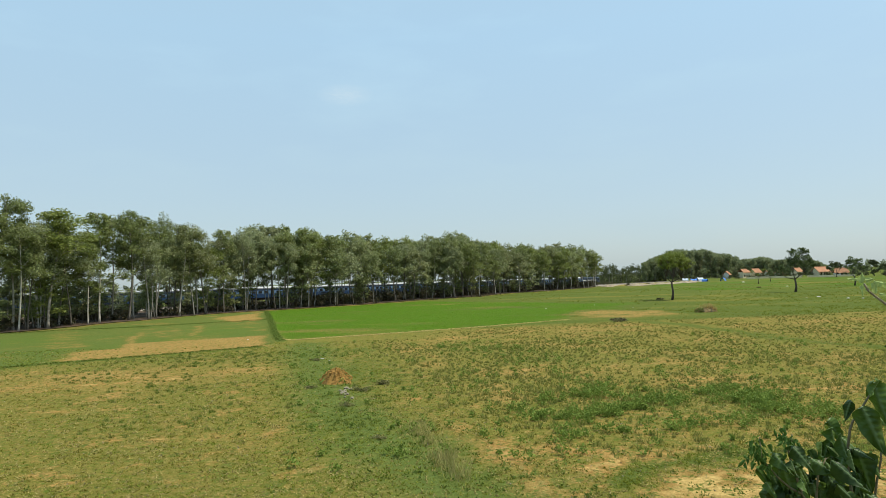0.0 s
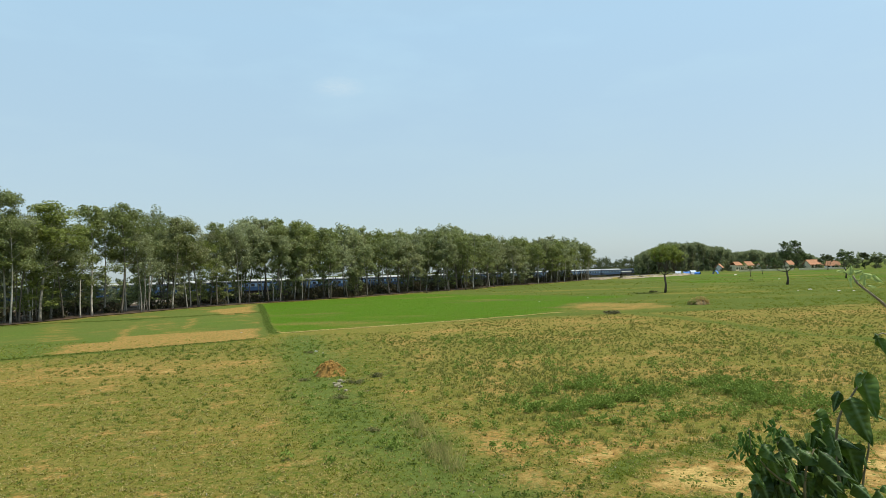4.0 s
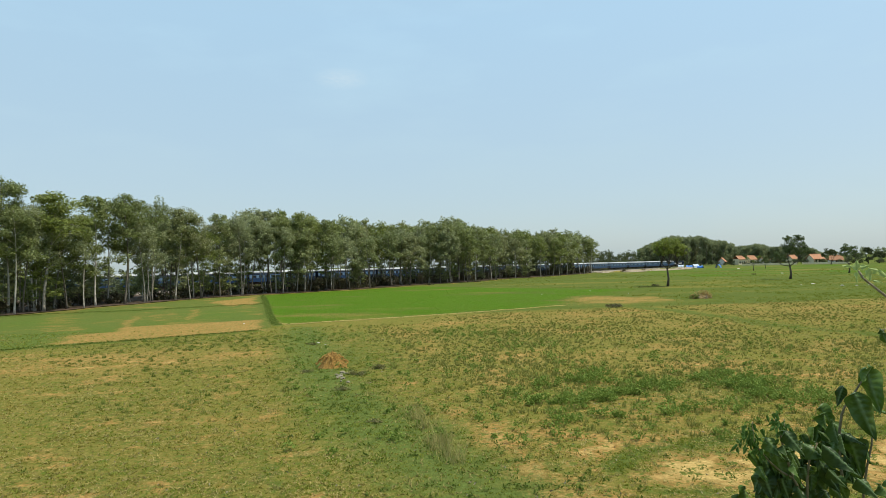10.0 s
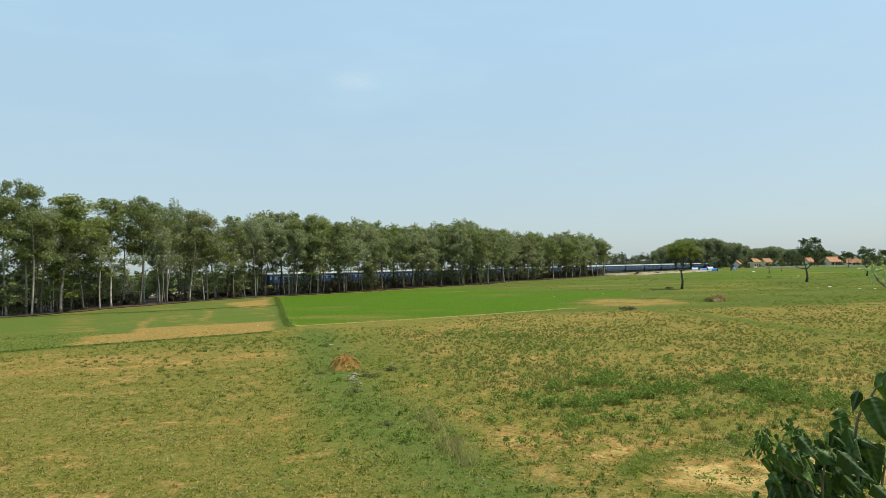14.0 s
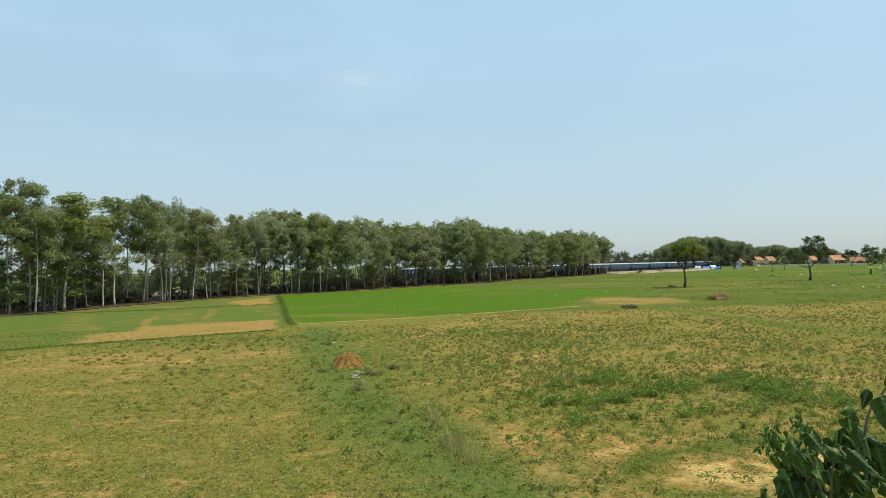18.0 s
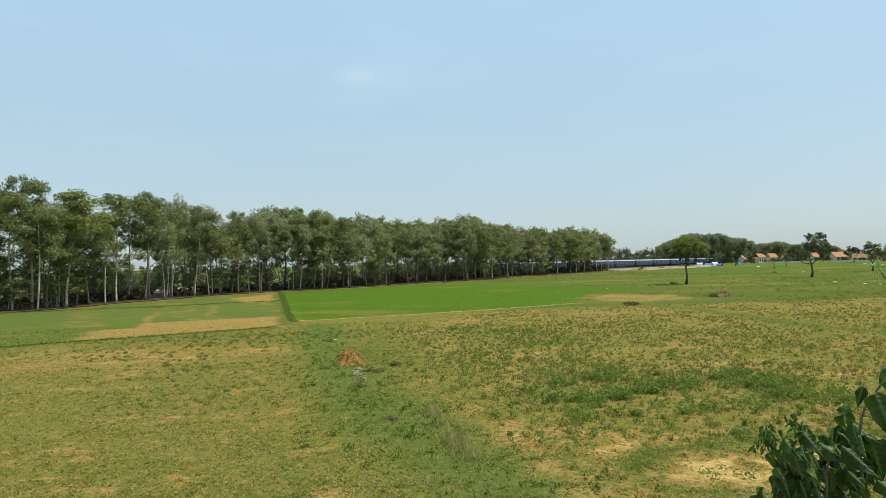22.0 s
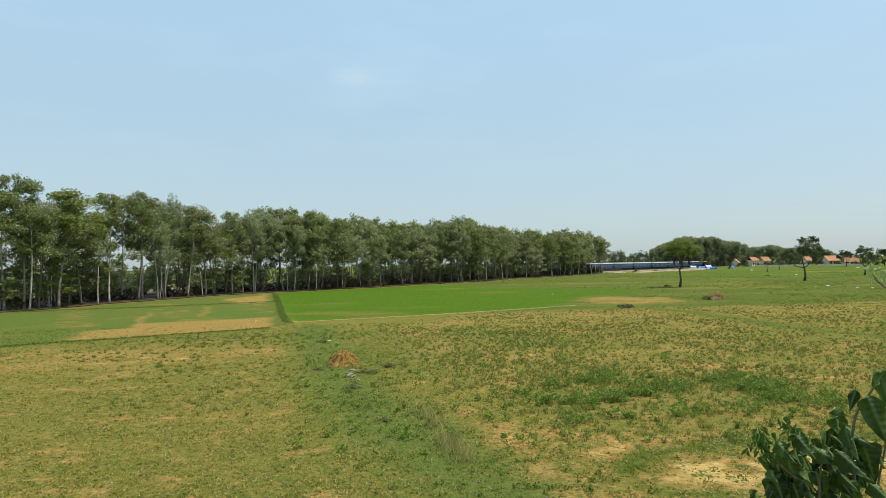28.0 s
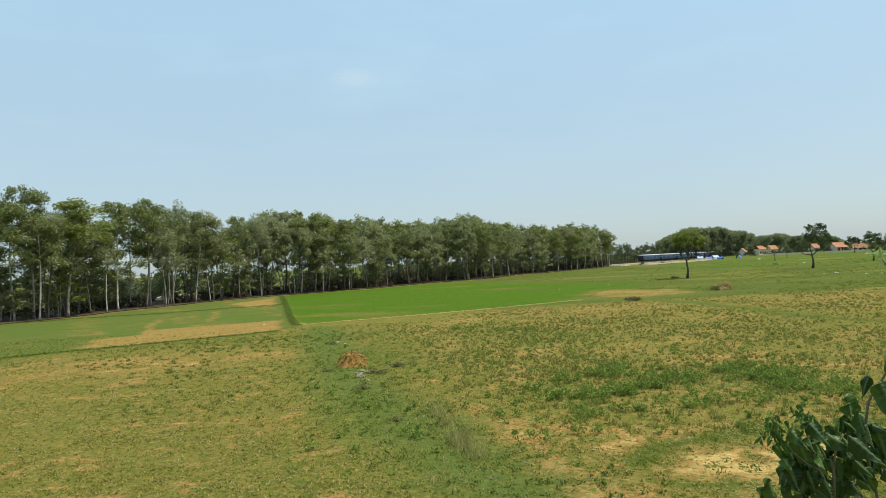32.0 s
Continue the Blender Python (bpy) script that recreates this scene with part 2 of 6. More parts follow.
M_SCRUB = leaf_mat("railside_scrub_leaf", (0.075, 0.092, 0.045), (0.12, 0.135, 0.065), (0.095, 0.11, 0.05), rough=0.9, spec=0.04)
M_BARK = two_tone("pale_bark", (0.66, 0.61, 0.53), (0.34, 0.30, 0.24), 1.3, 0.85)
_n, _l = M_BARK.node_tree.nodes, M_BARK.node_tree.links
_p = _n["Principled BSDF"]
_old = _p.inputs["Base Color"].links[0].from_socket
_info = _n.new("ShaderNodeObjectInfo")
_r = _n.new("ShaderNodeMapRange")
_r.inputs["From Min"].default_value, _r.inputs["From Max"].default_value = 0.15, 0.65
_l.new(_info.outputs["Random"], _r.inputs["Value"])
_l.new(mix(_n, _l, _r.outputs["Result"], _old, lin(0.13, 0.11, 0.085)), _p.inputs["Base Color"])
M_DARKBARK = two_tone("dark_bark", (0.07, 0.055, 0.04), (0.12, 0.095, 0.07), 3.0, 0.95)
M_STUBBLE = leaf_mat("stubble_stalk", (0.150, 0.190, 0.040), (0.30, 0.27, 0.085), (0.215, 0.22, 0.055), 0.8, 0.4, 0.1)
M_WEED = leaf_mat("field_weed", (0.118, 0.190, 0.032), (0.235, 0.30, 0.062), (0.165, 0.232, 0.043), 0.7, 0.35, 0.1)
M_GRASS = leaf_mat("grass_blade", (0.140, 0.19, 0.022), (0.25, 0.26, 0.042), (0.19, 0.22, 0.030), 0.7, 0.35, 0.1)
M_CROP = leaf_mat("young_crop", (0.050, 0.165, 0.004), (0.11, 0.22, 0.010), (0.08, 0.19, 0.007), 0.6, 0.3, 0.1)
M_STRAW = leaf_mat("dry_straw", (0.60, 0.48, 0.20), (0.44, 0.36, 0.14), (0.52, 0.42, 0.17), 0.8, 0.2, 0.1)
M_EARTH = two_tone("red_earth", (0.78, 0.46, 0.125), (0.52, 0.27, 0.066), 7.0, 0.95, strength=1.0, dist=0.06)
M_RUBBLE = two_tone("brown_rubble", (0.34, 0.235, 0.10), (0.20, 0.14, 0.065), 2.5, 0.95, strength=0.8, dist=0.05)
M_SPOIL = two_tone("grey_tan_spoil", (0.44, 0.36, 0.24), (0.27, 0.22, 0.15), 0.9, 0.95, strength=0.8, dist=0.1)
M_DRYBUSH = leaf_mat("dry_bush_leaf", (0.12, 0.13, 0.05), (0.22, 0.20, 0.085), (0.17, 0.165, 0.065), 0.8, 0.3, 0.1)
# brown litter, darkened in its colour for the shade beneath the trees
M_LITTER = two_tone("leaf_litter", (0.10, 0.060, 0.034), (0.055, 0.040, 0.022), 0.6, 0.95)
M_PEBBLE = two_tone("pale_pebble", (0.34, 0.30, 0.21), (0.20, 0.175, 0.115), 9.0, 0.85)
M_STONE = two_tone("field_stone", (0.30, 0.265, 0.20), (0.20, 0.17, 0.125), 5.0, 0.85)
M_BALLAST = two_tone("ballast", (0.32, 0.275, 0.225), (0.20, 0.17, 0.14), 2.0, 0.95, strength=0.8)
M_STEEL = two_tone("rail_steel", (0.20, 0.15, 0.12), (0.30, 0.25, 0.22), 8.0, 0.45, metal=0.8)
# coach blues lifted a little in colour for the haze of distance
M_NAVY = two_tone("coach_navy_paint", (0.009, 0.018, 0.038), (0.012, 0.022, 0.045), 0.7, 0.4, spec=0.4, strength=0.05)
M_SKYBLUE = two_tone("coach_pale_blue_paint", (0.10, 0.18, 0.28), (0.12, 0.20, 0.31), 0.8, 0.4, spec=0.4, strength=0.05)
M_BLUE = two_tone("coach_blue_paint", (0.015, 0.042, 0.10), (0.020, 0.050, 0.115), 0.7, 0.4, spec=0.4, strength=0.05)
M_ROOF = two_tone("coach_roof_grey", (0.50, 0.51, 0.51), (0.38, 0.39, 0.39), 0.8, 0.6, strength=0.1)
M_UNDER = two_tone("underframe_black", (0.022, 0.021, 0.02), (0.05, 0.042, 0.036), 2.0, 0.8)
M_GLASS = two_tone("coach_window_glass", (0.012, 0.014, 0.017), (0.03, 0.032, 0.035), 1.5, 0.12, spec=0.6, strength=0.02)
M_WHITE = two_tone("white_paint", (0.74, 0.73, 0.70), (0.64, 0.62, 0.58), 1.2, 0.6, strength=0.1)
M_CREAM = two_tone("cream_plaster", (0.80, 0.70, 0.48), (0.68, 0.58, 0.38), 0.7, 0.9, strength=0.2)
M_TILE = two_tone("clay_tile", (0.56, 0.29, 0.16), (0.42, 0.20, 0.11), 1.2, 0.85, strength=0.4)
M_DARKWOOD = two_tone("dark_timber", (0.06, 0.045, 0.03), (0.10, 0.07, 0.045), 3.0, 0.8)
M_TARP = two_tone("blue_tarpaulin", (0.04, 0.16, 0.55), (0.06, 0.22, 0.62), 1.5, 0.5, spec=0.4, strength=0.3, dist=0.08)
M_TARPW = two_tone("pale_tarpaulin", (0.55, 0.62, 0.70), (0.42, 0.50, 0.62), 1.5, 0.5, spec=0.4, strength=0.3, dist=0.08)


# ---- mesh helpers ----
def part(name, bm, material, parent=None, label=""):
    me = bpy.data.meshes.new(name)
    if isinstance(bm, tuple):
        me.from_pydata(*bm)
    else:
        bm.to_mesh(me)
        bm.free()
    me.materials.append(material)
    ob = new(name, me)
    ob.parent = parent
    if label:
        tagged(ob, label)
    return ob


def share(name, src, parent, m):
    ob = new(name, src.data)
    ob.parent = parent
    ob.matrix_basis = m
    return ob


def root(name, label, category, m=None, group="", kind=""):
    ob = new(name)
    ob.empty_display_size = 0.2
    if m is not None:
        ob.matrix_basis = m
    return tagged(ob, label, category, group, kind)


def plant(src, m):
    """A copy of a thing at the pose and scale m, whatever the scale of its model."""
    s = src.scale
    return copy_thing(src, m @ Matrix.Diagonal((1 / s.x, 1 / s.y, 1 / s.z, 1)))


def smooth(ob):
    ob.data.polygons.foreach_set("use_smooth", [True] * len(ob.data.polygons))
    return ob


def box(bm, x0, y0, z0, x1, y1, z1, bev=0.0):
    r = bmesh.ops.create_cube(bm, size=1.0)
    vs = r["verts"]
    for v in vs:
        v.co = Vector(((x0 + x1) / 2 + v.co.x * (x1 - x0), (y0 + y1) / 2 + v.co.y * (y1 - y0), (z0 + z1) / 2 + v.co.z * (z1 - z0)))
    if bev:
        es = list({e for v in vs for e in v.link_edges})
        bmesh.ops.bevel(bm, geom=es, offset=bev, segments=1, affect="EDGES")
    return bm


def boxes(*dims, bev=0.0):
    bm = bmesh.new()
    for d in dims:
        box(bm, *d, bev=bev)
    return bm


def tube(paths, sides=6):
    """Tapered tubes along paths; each path is a list of (point, radius)."""
    vs, fs = [], []
    for path in paths:
        base = len(vs)
        for i, (p, r) in enumerate(path):
            a = Vector(path[max(i - 1, 0)][0])
            b = Vector(path[min(i + 1, len(path) - 1)][0])
            d = (b - a).normalized()
            s = d.cross(Vector((0.31, 0.95, 0.02)) if abs(d.y) < 0.9 else Vector((1, 0, 0))).normalized()
            t = d.cross(s)
            for k in range(sides):
                w = 2 * math.pi * k / sides
                vs.append(tuple(Vector(p) + r * (math.cos(w) * s + math.sin(w) * t)))
        for i in range(len(path) - 1):
            for k in range(sides):
                q = (k + 1) % sides
                fs.append((base + i * sides + k, base + i * sides + q, base + (i + 1) * sides + q, base + (i + 1) * sides + k))
        fs.append(tuple(base + k for k in reversed(range(sides))))
        fs.append(tuple(base + (len(path) - 1) * sides + k for k in range(sides)))
    return vs, [], fs


def leaves(rng, centres, radii, count, size, droop=0.5, flat=1.0, slim=0.26):
    """Many small pointed leaves scattered in soft clumps: two triangles each."""
    c = np.repeat(np.asarray(centres, float), count, axis=0)
    r = np.repeat(np.asarray(radii, float), count)[:, None]
    n = len(c)
    d = rng.normal(size=(n, 3))
    d /= np.linalg.norm(d, axis=1)[:, None]
    d *= rng.random((n, 1)) ** 0.58
    d[:, 2] *= flat
    p = c + d * r
    ax = rng.normal(size=(n, 3))
    ax[:, 2] -= droop * 2
    ax /= np.linalg.norm(ax, axis=1)[:, None]
    sd = np.cross(ax, rng.normal(size=(n, 3)))
    sd /= np.linalg.norm(sd, axis=1)[:, None] + 1e-9
    ln = size * (0.6 + 0.8 * rng.random((n, 1)))
    wd = ln * slim
    v = np.stack([p, p + ax * ln * 0.45 + sd * wd, p + ax * ln, p + ax * ln * 0.45 - sd * wd], axis=1).reshape(-1, 3)
    f = np.arange(4 * n).reshape(-1, 4)
    return v.tolist(), [], f.tolist()


def foliage(rng, centres, radii, count, size, flat=1.0, slim=0.5, core=0.5):
    """Small leaf sprays on the skin of soft clumps, facing outwards: one triangle each."""
    c = np.repeat(np.asarray(centres, float), count, axis=0)
    r = np.repeat(np.asarray(radii, float), count)[:, None]
    n = len(c)
    d = rng.normal(size=(n, 3))
    d /= np.linalg.norm(d, axis=1)[:, None]
    p = c + d * r * (core + (1.05 - core) * rng.random((n, 1)) ** 0.7) * np.array([1.0, 1.0, flat])
    nrm = d * 0.8 + rng.normal(size=(n, 3)) * 0.65 + np.array([0, 0, 0.2])
    nrm /= np.linalg.norm(nrm, axis=1)[:, None]
    a = np.cross(nrm, rng.normal(size=(n, 3)))
    a /= np.linalg.norm(a, axis=1)[:, None] + 1e-9
    b = np.cross(nrm, a)
    ln = size * (0.6 + 0.8 * rng.random((n, 1)))
    v = np.stack([p - a * ln * slim * 0.5 - b * ln * 0.4, p + a * ln * slim * 0.5 - b * ln * 0.4, p + b * ln * 0.6], axis=1).reshape(-1, 3)
    return v.tolist(), [], np.arange(3 * n).reshape(-1, 3).tolist()


def blades(rng, base, height, width, lean=0.35):
    """Grass blades or stalks: a narrow triangle for each base point."""
    base = np.asarray(base, float)
    n = len(base)
    w = rng.random((n, 1)) * 2 * math.pi
    sd = np.concatenate([np.cos(w), np.sin(w), np.zeros((n, 1))], axis=1)
    tip = np.concatenate([rng.normal(size=(n, 2)) * lean, np.ones((n, 1))], axis=1)
    h = np.asarray(height).reshape(-1, 1) * (0.6 + 0.7 * rng.random((n, 1)))
    hw = np.asarray(width).reshape(-1, 1) * 0.5
    v = np.stack([base - sd * hw, base + sd * hw, base + tip * h], axis=1).reshape(-1, 3)
    return v.tolist(), [], np.arange(3 * n).reshape(-1, 3).tolist()


# ---- the plan of the fields ----
LATTICE = np.random.default_rng(7).random((256, 256))


def vnoise(x, y, scale, seed=0):
    u, v = np.asarray(x, float) * scale + 37.3 * seed + 1000, np.asarray(y, float) * scale + 11.7 * seed + 1000
    i, j = np.floor(u).astype(int), np.floor(v).astype(int)
    a, b = u - i, v - j
    a, b = a * a * (3 - 2 * a), b * b * (3 - 2 * b)
    g = lambda p, q: LATTICE[p % 256, q % 256]
    return (g(i, j) * (1 - a) + g(i + 1, j) * a) * (1 - b) + (g(i, j + 1) * (1 - a) + g(i + 1, j + 1) * a) * b


def fbm(x, y, scale, seed=0):
    return 0.55 * vnoise(x, y, scale, seed) + 0.3 * vnoise(x, y, scale * 2.3, seed + 1) + 0.15 * vnoise(x, y, scale * 5.1, seed + 2)


def inside(x, y, poly, soft=0.5):
    """How far within a convex or gently hollow polygon: 0 outside to 1 inside."""
    x, y = np.asarray(x, float), np.asarray(y, float)
    best = np.full(x.shape, 1e9)
    odd = np.zeros(x.shape, bool)
    for (x0, y0), (x1, y1) in zip(poly, poly[1:] + poly[:1]):
        dx, dy = x1 - x0, y1 - y0
        k = np.clip(((x - x0) * dx + (y - y0) * dy) / (dx * dx + dy * dy), 0, 1)
        best = np.minimum(best, np.hypot(x - x0 - k * dx, y - y0 - k * dy))
        if y1 != y0:
            odd ^= ((y0 > y) != (y1 > y)) & (x < dx * (y - y0) / dy + x0)
    return np.clip(0.5 + np.where(odd, best, -best) / soft / 2, 0, 1)


def near_line(x, y, pts, width, soft=0.5):
    x, y = np.asarray(x, float), np.asarray(y, float)
    best = np.full(x.shape, 1e9)
    for (x0, y0), (x1, y1) in zip(pts, pts[1:]):
        dx, dy = x1 - x0, y1 - y0
        k = np.clip(((x - x0) * dx + (y - y0) * dy) / (dx * dx + dy * dy), 0, 1)
        best = np.minimum(best, np.hypot(x - x0 - k * dx, y - y0 - k * dy))
    return np.clip(0.5 + (width - best) / soft / 2, 0, 1)


CROP = [(-14.6, 56.6), (-11.2, 58.3), (-6, 60.1), (-0.8, 63.0), (5.1, 66.4), (11.6, 70.1), (15, 75), (19, 84), (26, 94), (31, 108), (20, 118), (7, 131), (-6, 148), (-17, 136), (-26, 129), (-34, 120), (-32.6, 115), (-21.3, 78), (-17.8, 66)]
BARE_L = [(-28, 44.5), (-21.3, 47.3), (-14.4, 51.5), (-17.1, 62.6), (-19.2, 63.2), (-26.7, 59.2), (-28.9, 58.6), (-34, 71.6), (-36, 74.7), (-33.5, 67), (-28.4, 54.5), (-30.4, 51.6)]
BARE_FAR = [(-36.7, 99.1), (-35.6, 106.3), (-33.5, 113.5), (-26.2, 90.1), (-28.6, 86.0)]
STREAK = [(-26.8, 65.4), (-25.7, 65.2), (-31.2, 81.8), (-32.6, 82.2)]
BARE_R = [(14.5, 81), (19.7, 90.2), (23.9, 87.7), (28.5, 83), (28.2, 75.6), (23.4, 72.5), (19.5, 71.6), (16.0, 75.3)]
BANK = [(-14.3, 54.6), (-15.2, 57), (-18.1, 66.1), (-21.6, 78.1), (-32.9, 115.6)]
EDGE = [(-80, 10.5), (-28.9, 41.9), (-14.8, 50.6)]
RIDGE = [(-75, 62), (-48.1, 77.2), (-36.8, 81.3), (-25.0, 87.2)]
PATHWAY = [(-11.5, 52), (-10.6, 48.2), (-7.2, 36), (-4.3, 25), (-0.9, 17.2), (1.0, 13.4), (2.6, 9)]
PALE = [(-1.2, 27), (0.3, 22), (1.8, 16.5), (2.6, 13), (3, 10)]
STRIPS = [(-80, 10.5), (-28.9, 41.9), (-14.8, 50.9), (-15, 54.8), (-21.8, 78), (-33, 115.6), (-36, 121), (-41.5, 113), (-48, 100), (-52.5, 84), (-60, 71), (-95, 32)]
STUBBLE = [(-6, 50), (-3, 57), (1.7, 62.5), (16, 66), (30, 67.5), (46, 70), (70, 70), (80, 50), (40, 22), (17, 17.5), (9, 17.5), (2.2, 19), (1, 25), (-2, 34)]
DRYZONE = [(1.2, 19.5), (2.6, 12), (14, 12), (17, 19), (9, 18.6), (4, 19.2)]
GREENWAY = [(11.7, 66.8), (16.1, 68.8), (20, 67.4), (22.2, 60.2), (23.5, 52.6), (24.0, 46), (25.3, 42.1), (27.2, 38), (34, 30)]
WEEDS = [(2.4, 25.6), (2.8, 21.2), (4.1, 20.1), (5.9, 20.6), (9.2, 21.0), (12.6, 21.7), (14.7, 26.3), (11.9, 27.4), (7.0, 27.4), (3.9, 26.0)]
WEEDS2 = [(3.3, 40.2), (4.2, 35.4), (7.7, 36.0), (8.8, 40.4), (5.6, 43.4), (2.3, 48.2), (-0.6, 51), (-0.4, 45.9)]
SAND = [(4.7, 15.0), (5.3, 15.9), (6.6, 16.5), (8, 16.7), (13, 17.2), (13, 13.8), (8, 14.0), (5.6, 14.2)]
VERGE = [(-56, 75), (-51.6, 84), (-49.4, 95), (-46.5, 100.5), (-41.8, 112.8), (-34.4, 121.6), (-25, 130), (-16.5, 137.6), (-4.5, 155), (10.5, 169.2), (20, 192.2), (28.3, 198), (41.6, 216), (60, 243)]
DIRT = [(57, 232), (78, 240), (98, 262), (112, 290)]
DIRT_YARD = [(54, 236), (60, 231), (78, 239), (98, 261), (113, 288), (114, 306), (96, 318), (74, 296)]
TREE_EDGE = [(-120, 5), (-95, 34), (-60, 72), (-55.8, 77.5), (-52.2, 84.5), (-50.3, 95), (-47.5, 101.5), (-42.8, 113.8), (-35.1, 123.2), (-26, 131.5), (-17.3, 139.5), (-5.5, 157.5), (9.3, 171.5), (18.7, 195), (27, 200.5), (40.3, 218.5), (60, 247.5), (63, 250)]
TRACK_A, TRACK_TURN = Vector((-55.5, 162.0)), 39.75
TRACK_U = Vector((math.sin(radians(TRACK_TURN)), math.cos(radians(TRACK_TURN))))
TRACK_N = Vector((-TRACK_U.y, TRACK_U.x))
# the fall is fitted to the train's roof line in the camera's view
RAIL_Z, GRADE = 0.54, 0.0038          # height of the railhead at the track's first mark, and its fall


def track(s, off=0.0):
    return TRACK_A + TRACK_U * s + TRACK_N * off


def cover(x, y):
    """Shares of bare soil, green and lush crop at places of the fields."""
    x, y = np.asarray(x, float), np.asarray(y, float)
    wob = (fbm(x, y, 0.35, 3) - 0.5) * 1.6
    xw, yw = x + wob, y + (fbm(x, y, 0.3, 9) - 0.5) * 1.6
    n1, n2 = fbm(x, y, 0.10, 5), fbm(x, y, 0.6, 6)
    bare = np.clip(0.16 + 1.3 * (n2 - 0.45) * fbm(x, y, 0.12, 15) + 0.38 * np.clip(1 - np.abs(y - 42 - 0.3 * x) / 9, 0, 1) * (x < -6), 0, 0.75)
    fleck = np.clip(vnoise(x, y, 1.3, 29) + 0.7 * vnoise(x, y, 2.9, 30) - 0.98, 0, 0.5)
    bare = bare + 1.2 * fleck * np.clip((46 - y) / 12, 0, 1)
    green = np.clip(0.26 + 0.9 * (n1 - 0.45), 0, 1)
    far = np.clip((y - 63 - 0.02 * np.abs(x)) / 5, 0, 1)
    green = np.maximum(green, far * (0.84 + 0.6 * (n1 - 0.5)))
    bare = bare * (1 - 0.7 * far)
    # long streaks of greener and drier grass on the pasture
    streak = fbm(x * 0.35, y * 1.0, 0.12, 33) - 0.5
    patch = fbm(x, y, 0.05, 36) - 0.5
    green = np.clip(green + far * (1.6 * streak + 0.9 * patch), 0, 1)
    bare = np.clip(bare + far * np.clip(-0.6 * streak - 0.06, 0, 0.3), 0, 1)
    lush = 0.62 * np.clip((y - 130) / 40, 0, 1) * np.clip((x - 50) / 20, 0, 1) * (n1 > 0.38) * np.clip((330 - y) / 40, 0, 1) * np.clip(0.65 + 2.4 * streak, 0.1, 1.25)
    st = inside(xw, yw, STUBBLE, 1.5)
    bare = np.maximum(bare, st * (0.33 + 0.13 * np.clip((y - 42) / 14, 0, 1) + 0.07 * np.clip((37 - y) / 8, 0, 1) + 0.9 * (n2 - 0.5)))
    green = green * (1 - 0.6 * st)
    tr = near_line(xw, yw, GREENWAY, 1.1, 0.8)
    green, bare = np.maximum(green, 0.7 * tr), bare * (1 - tr)
    w = np.maximum(inside(xw, yw, WEEDS, 1.5), inside(xw, yw, WEEDS2, 2.0))
    green = np.maximum(green, w * 0.5)
    bare = bare * (1 - 0.3 * w)
    s = inside(x, y, STRIPS, 0.4)
    band = np.sin((x * 0.86 + y * 0.52) * 0.62 + 2.5 * fbm(x, y, 0.05, 12))
    green = green * (1 - s) + s * np.clip(0.72 + 0.5 * (n1 - 0.5) - 0.25 * (n2 - 0.5), 0, 1)
    bare = bare * (1 - s) + s * np.clip(0.17 + 0.20 * (band > 0.55) + 0.9 * (n2 - 0.5), 0, 1)
    lush = np.maximum(lush, 0.52 * s * (0.75 + 1.2 * (n1 - 0.5)))
    for poly in (BARE_L, BARE_FAR, STREAK):
        b = inside(x + 1.1 * wob, y + 1.1 * (yw - y), poly, 0.7)
        bare = np.maximum(bare, b * np.clip(0.80 + 0.3 * (n2 - 0.5), 0, 0.80))
    c = inside(x + wob * np.where(x > 5, 3.0, 0.3), y + np.where(x > 5, 2.0, 0.0) * wob, CROP, 0.6 + np.clip(x - 2, 0, 20) * 0.22)
    lush = np.maximum(lush, c * (0.98 + 0.9 * (n1 - 0.5) + 1.8 * (fbm(x * 0.5, y * 1.4, 0.14, 34) - 0.5) - 0.012 * np.clip(x, 0, 30) - 0.35 * np.clip(1 - np.hypot(x + 12, y - 66) / 9, 0, 1)))
    bare = bare * (1 - c)
    b = inside(x + 2.2 * wob, y + 2.2 * (yw - y), BARE_R, 2.2)
    bare, lush = np.maximum(bare, b * np.clip(0.62 + 0.8 * (n2 - 0.5), 0, 0.8)), lush * (1 - b)
    pw = near_line(xw, yw, PATHWAY, 1.5, 1.9)
    green = np.maximum(green, pw * 0.85)
    bare = bare * (1 - pw)
    verge = np.maximum(near_line(xw, yw, [(-14.6, 56.4), (-6, 59.8), (5.1, 66.1), (11.6, 69.9)], 0.2, 0.2), near_line(xw, yw, VERGE, 0.9, 0.8))
    bare = np.maximum(bare, 0.62 * verge)
    dz = inside(xw, yw, DRYZONE, 1.5)
    bare = np.maximum(bare, dz * np.clip(0.56 + 1.0 * (vnoise(x, y, 1.1, 27) - 0.5) + 1.3 * (vnoise(x, y, 2.2, 28) - 0.5), 0, 0.95))
    pl = near_line(xw, yw, PALE, 0.75, 0.7)
    bare = np.maximum(bare, pl * np.clip(0.36 + 2.0 * (vnoise(x, y, 1.1, 26) - 0.5), 0, 0.9))
    sd = inside(x + 0.4 * wob, y + 0.4 * (yw - y), SAND, 0.6)
    bare = np.maximum(bare, sd * np.clip(0.80 + 3.4 * (0.5 * vnoise(x, y, 0.9, 25) + 0.5 * vnoise(x, y, 2.1, 26) - 0.5), 0, 1.4))
    lawn = np.maximum(near_line(xw, yw, [(3.8, 15.3), (5.0, 16.6), (8, 17.4), (14, 18.0)], 0.4, 0.4), 0.8 * near_line(xw, yw, [(4.6, 13.6), (8, 13.2), (13, 13)], 0.35, 0.4))
    green, bare = np.maximum(green, 0.95 * lawn), bare * (1 - lawn)
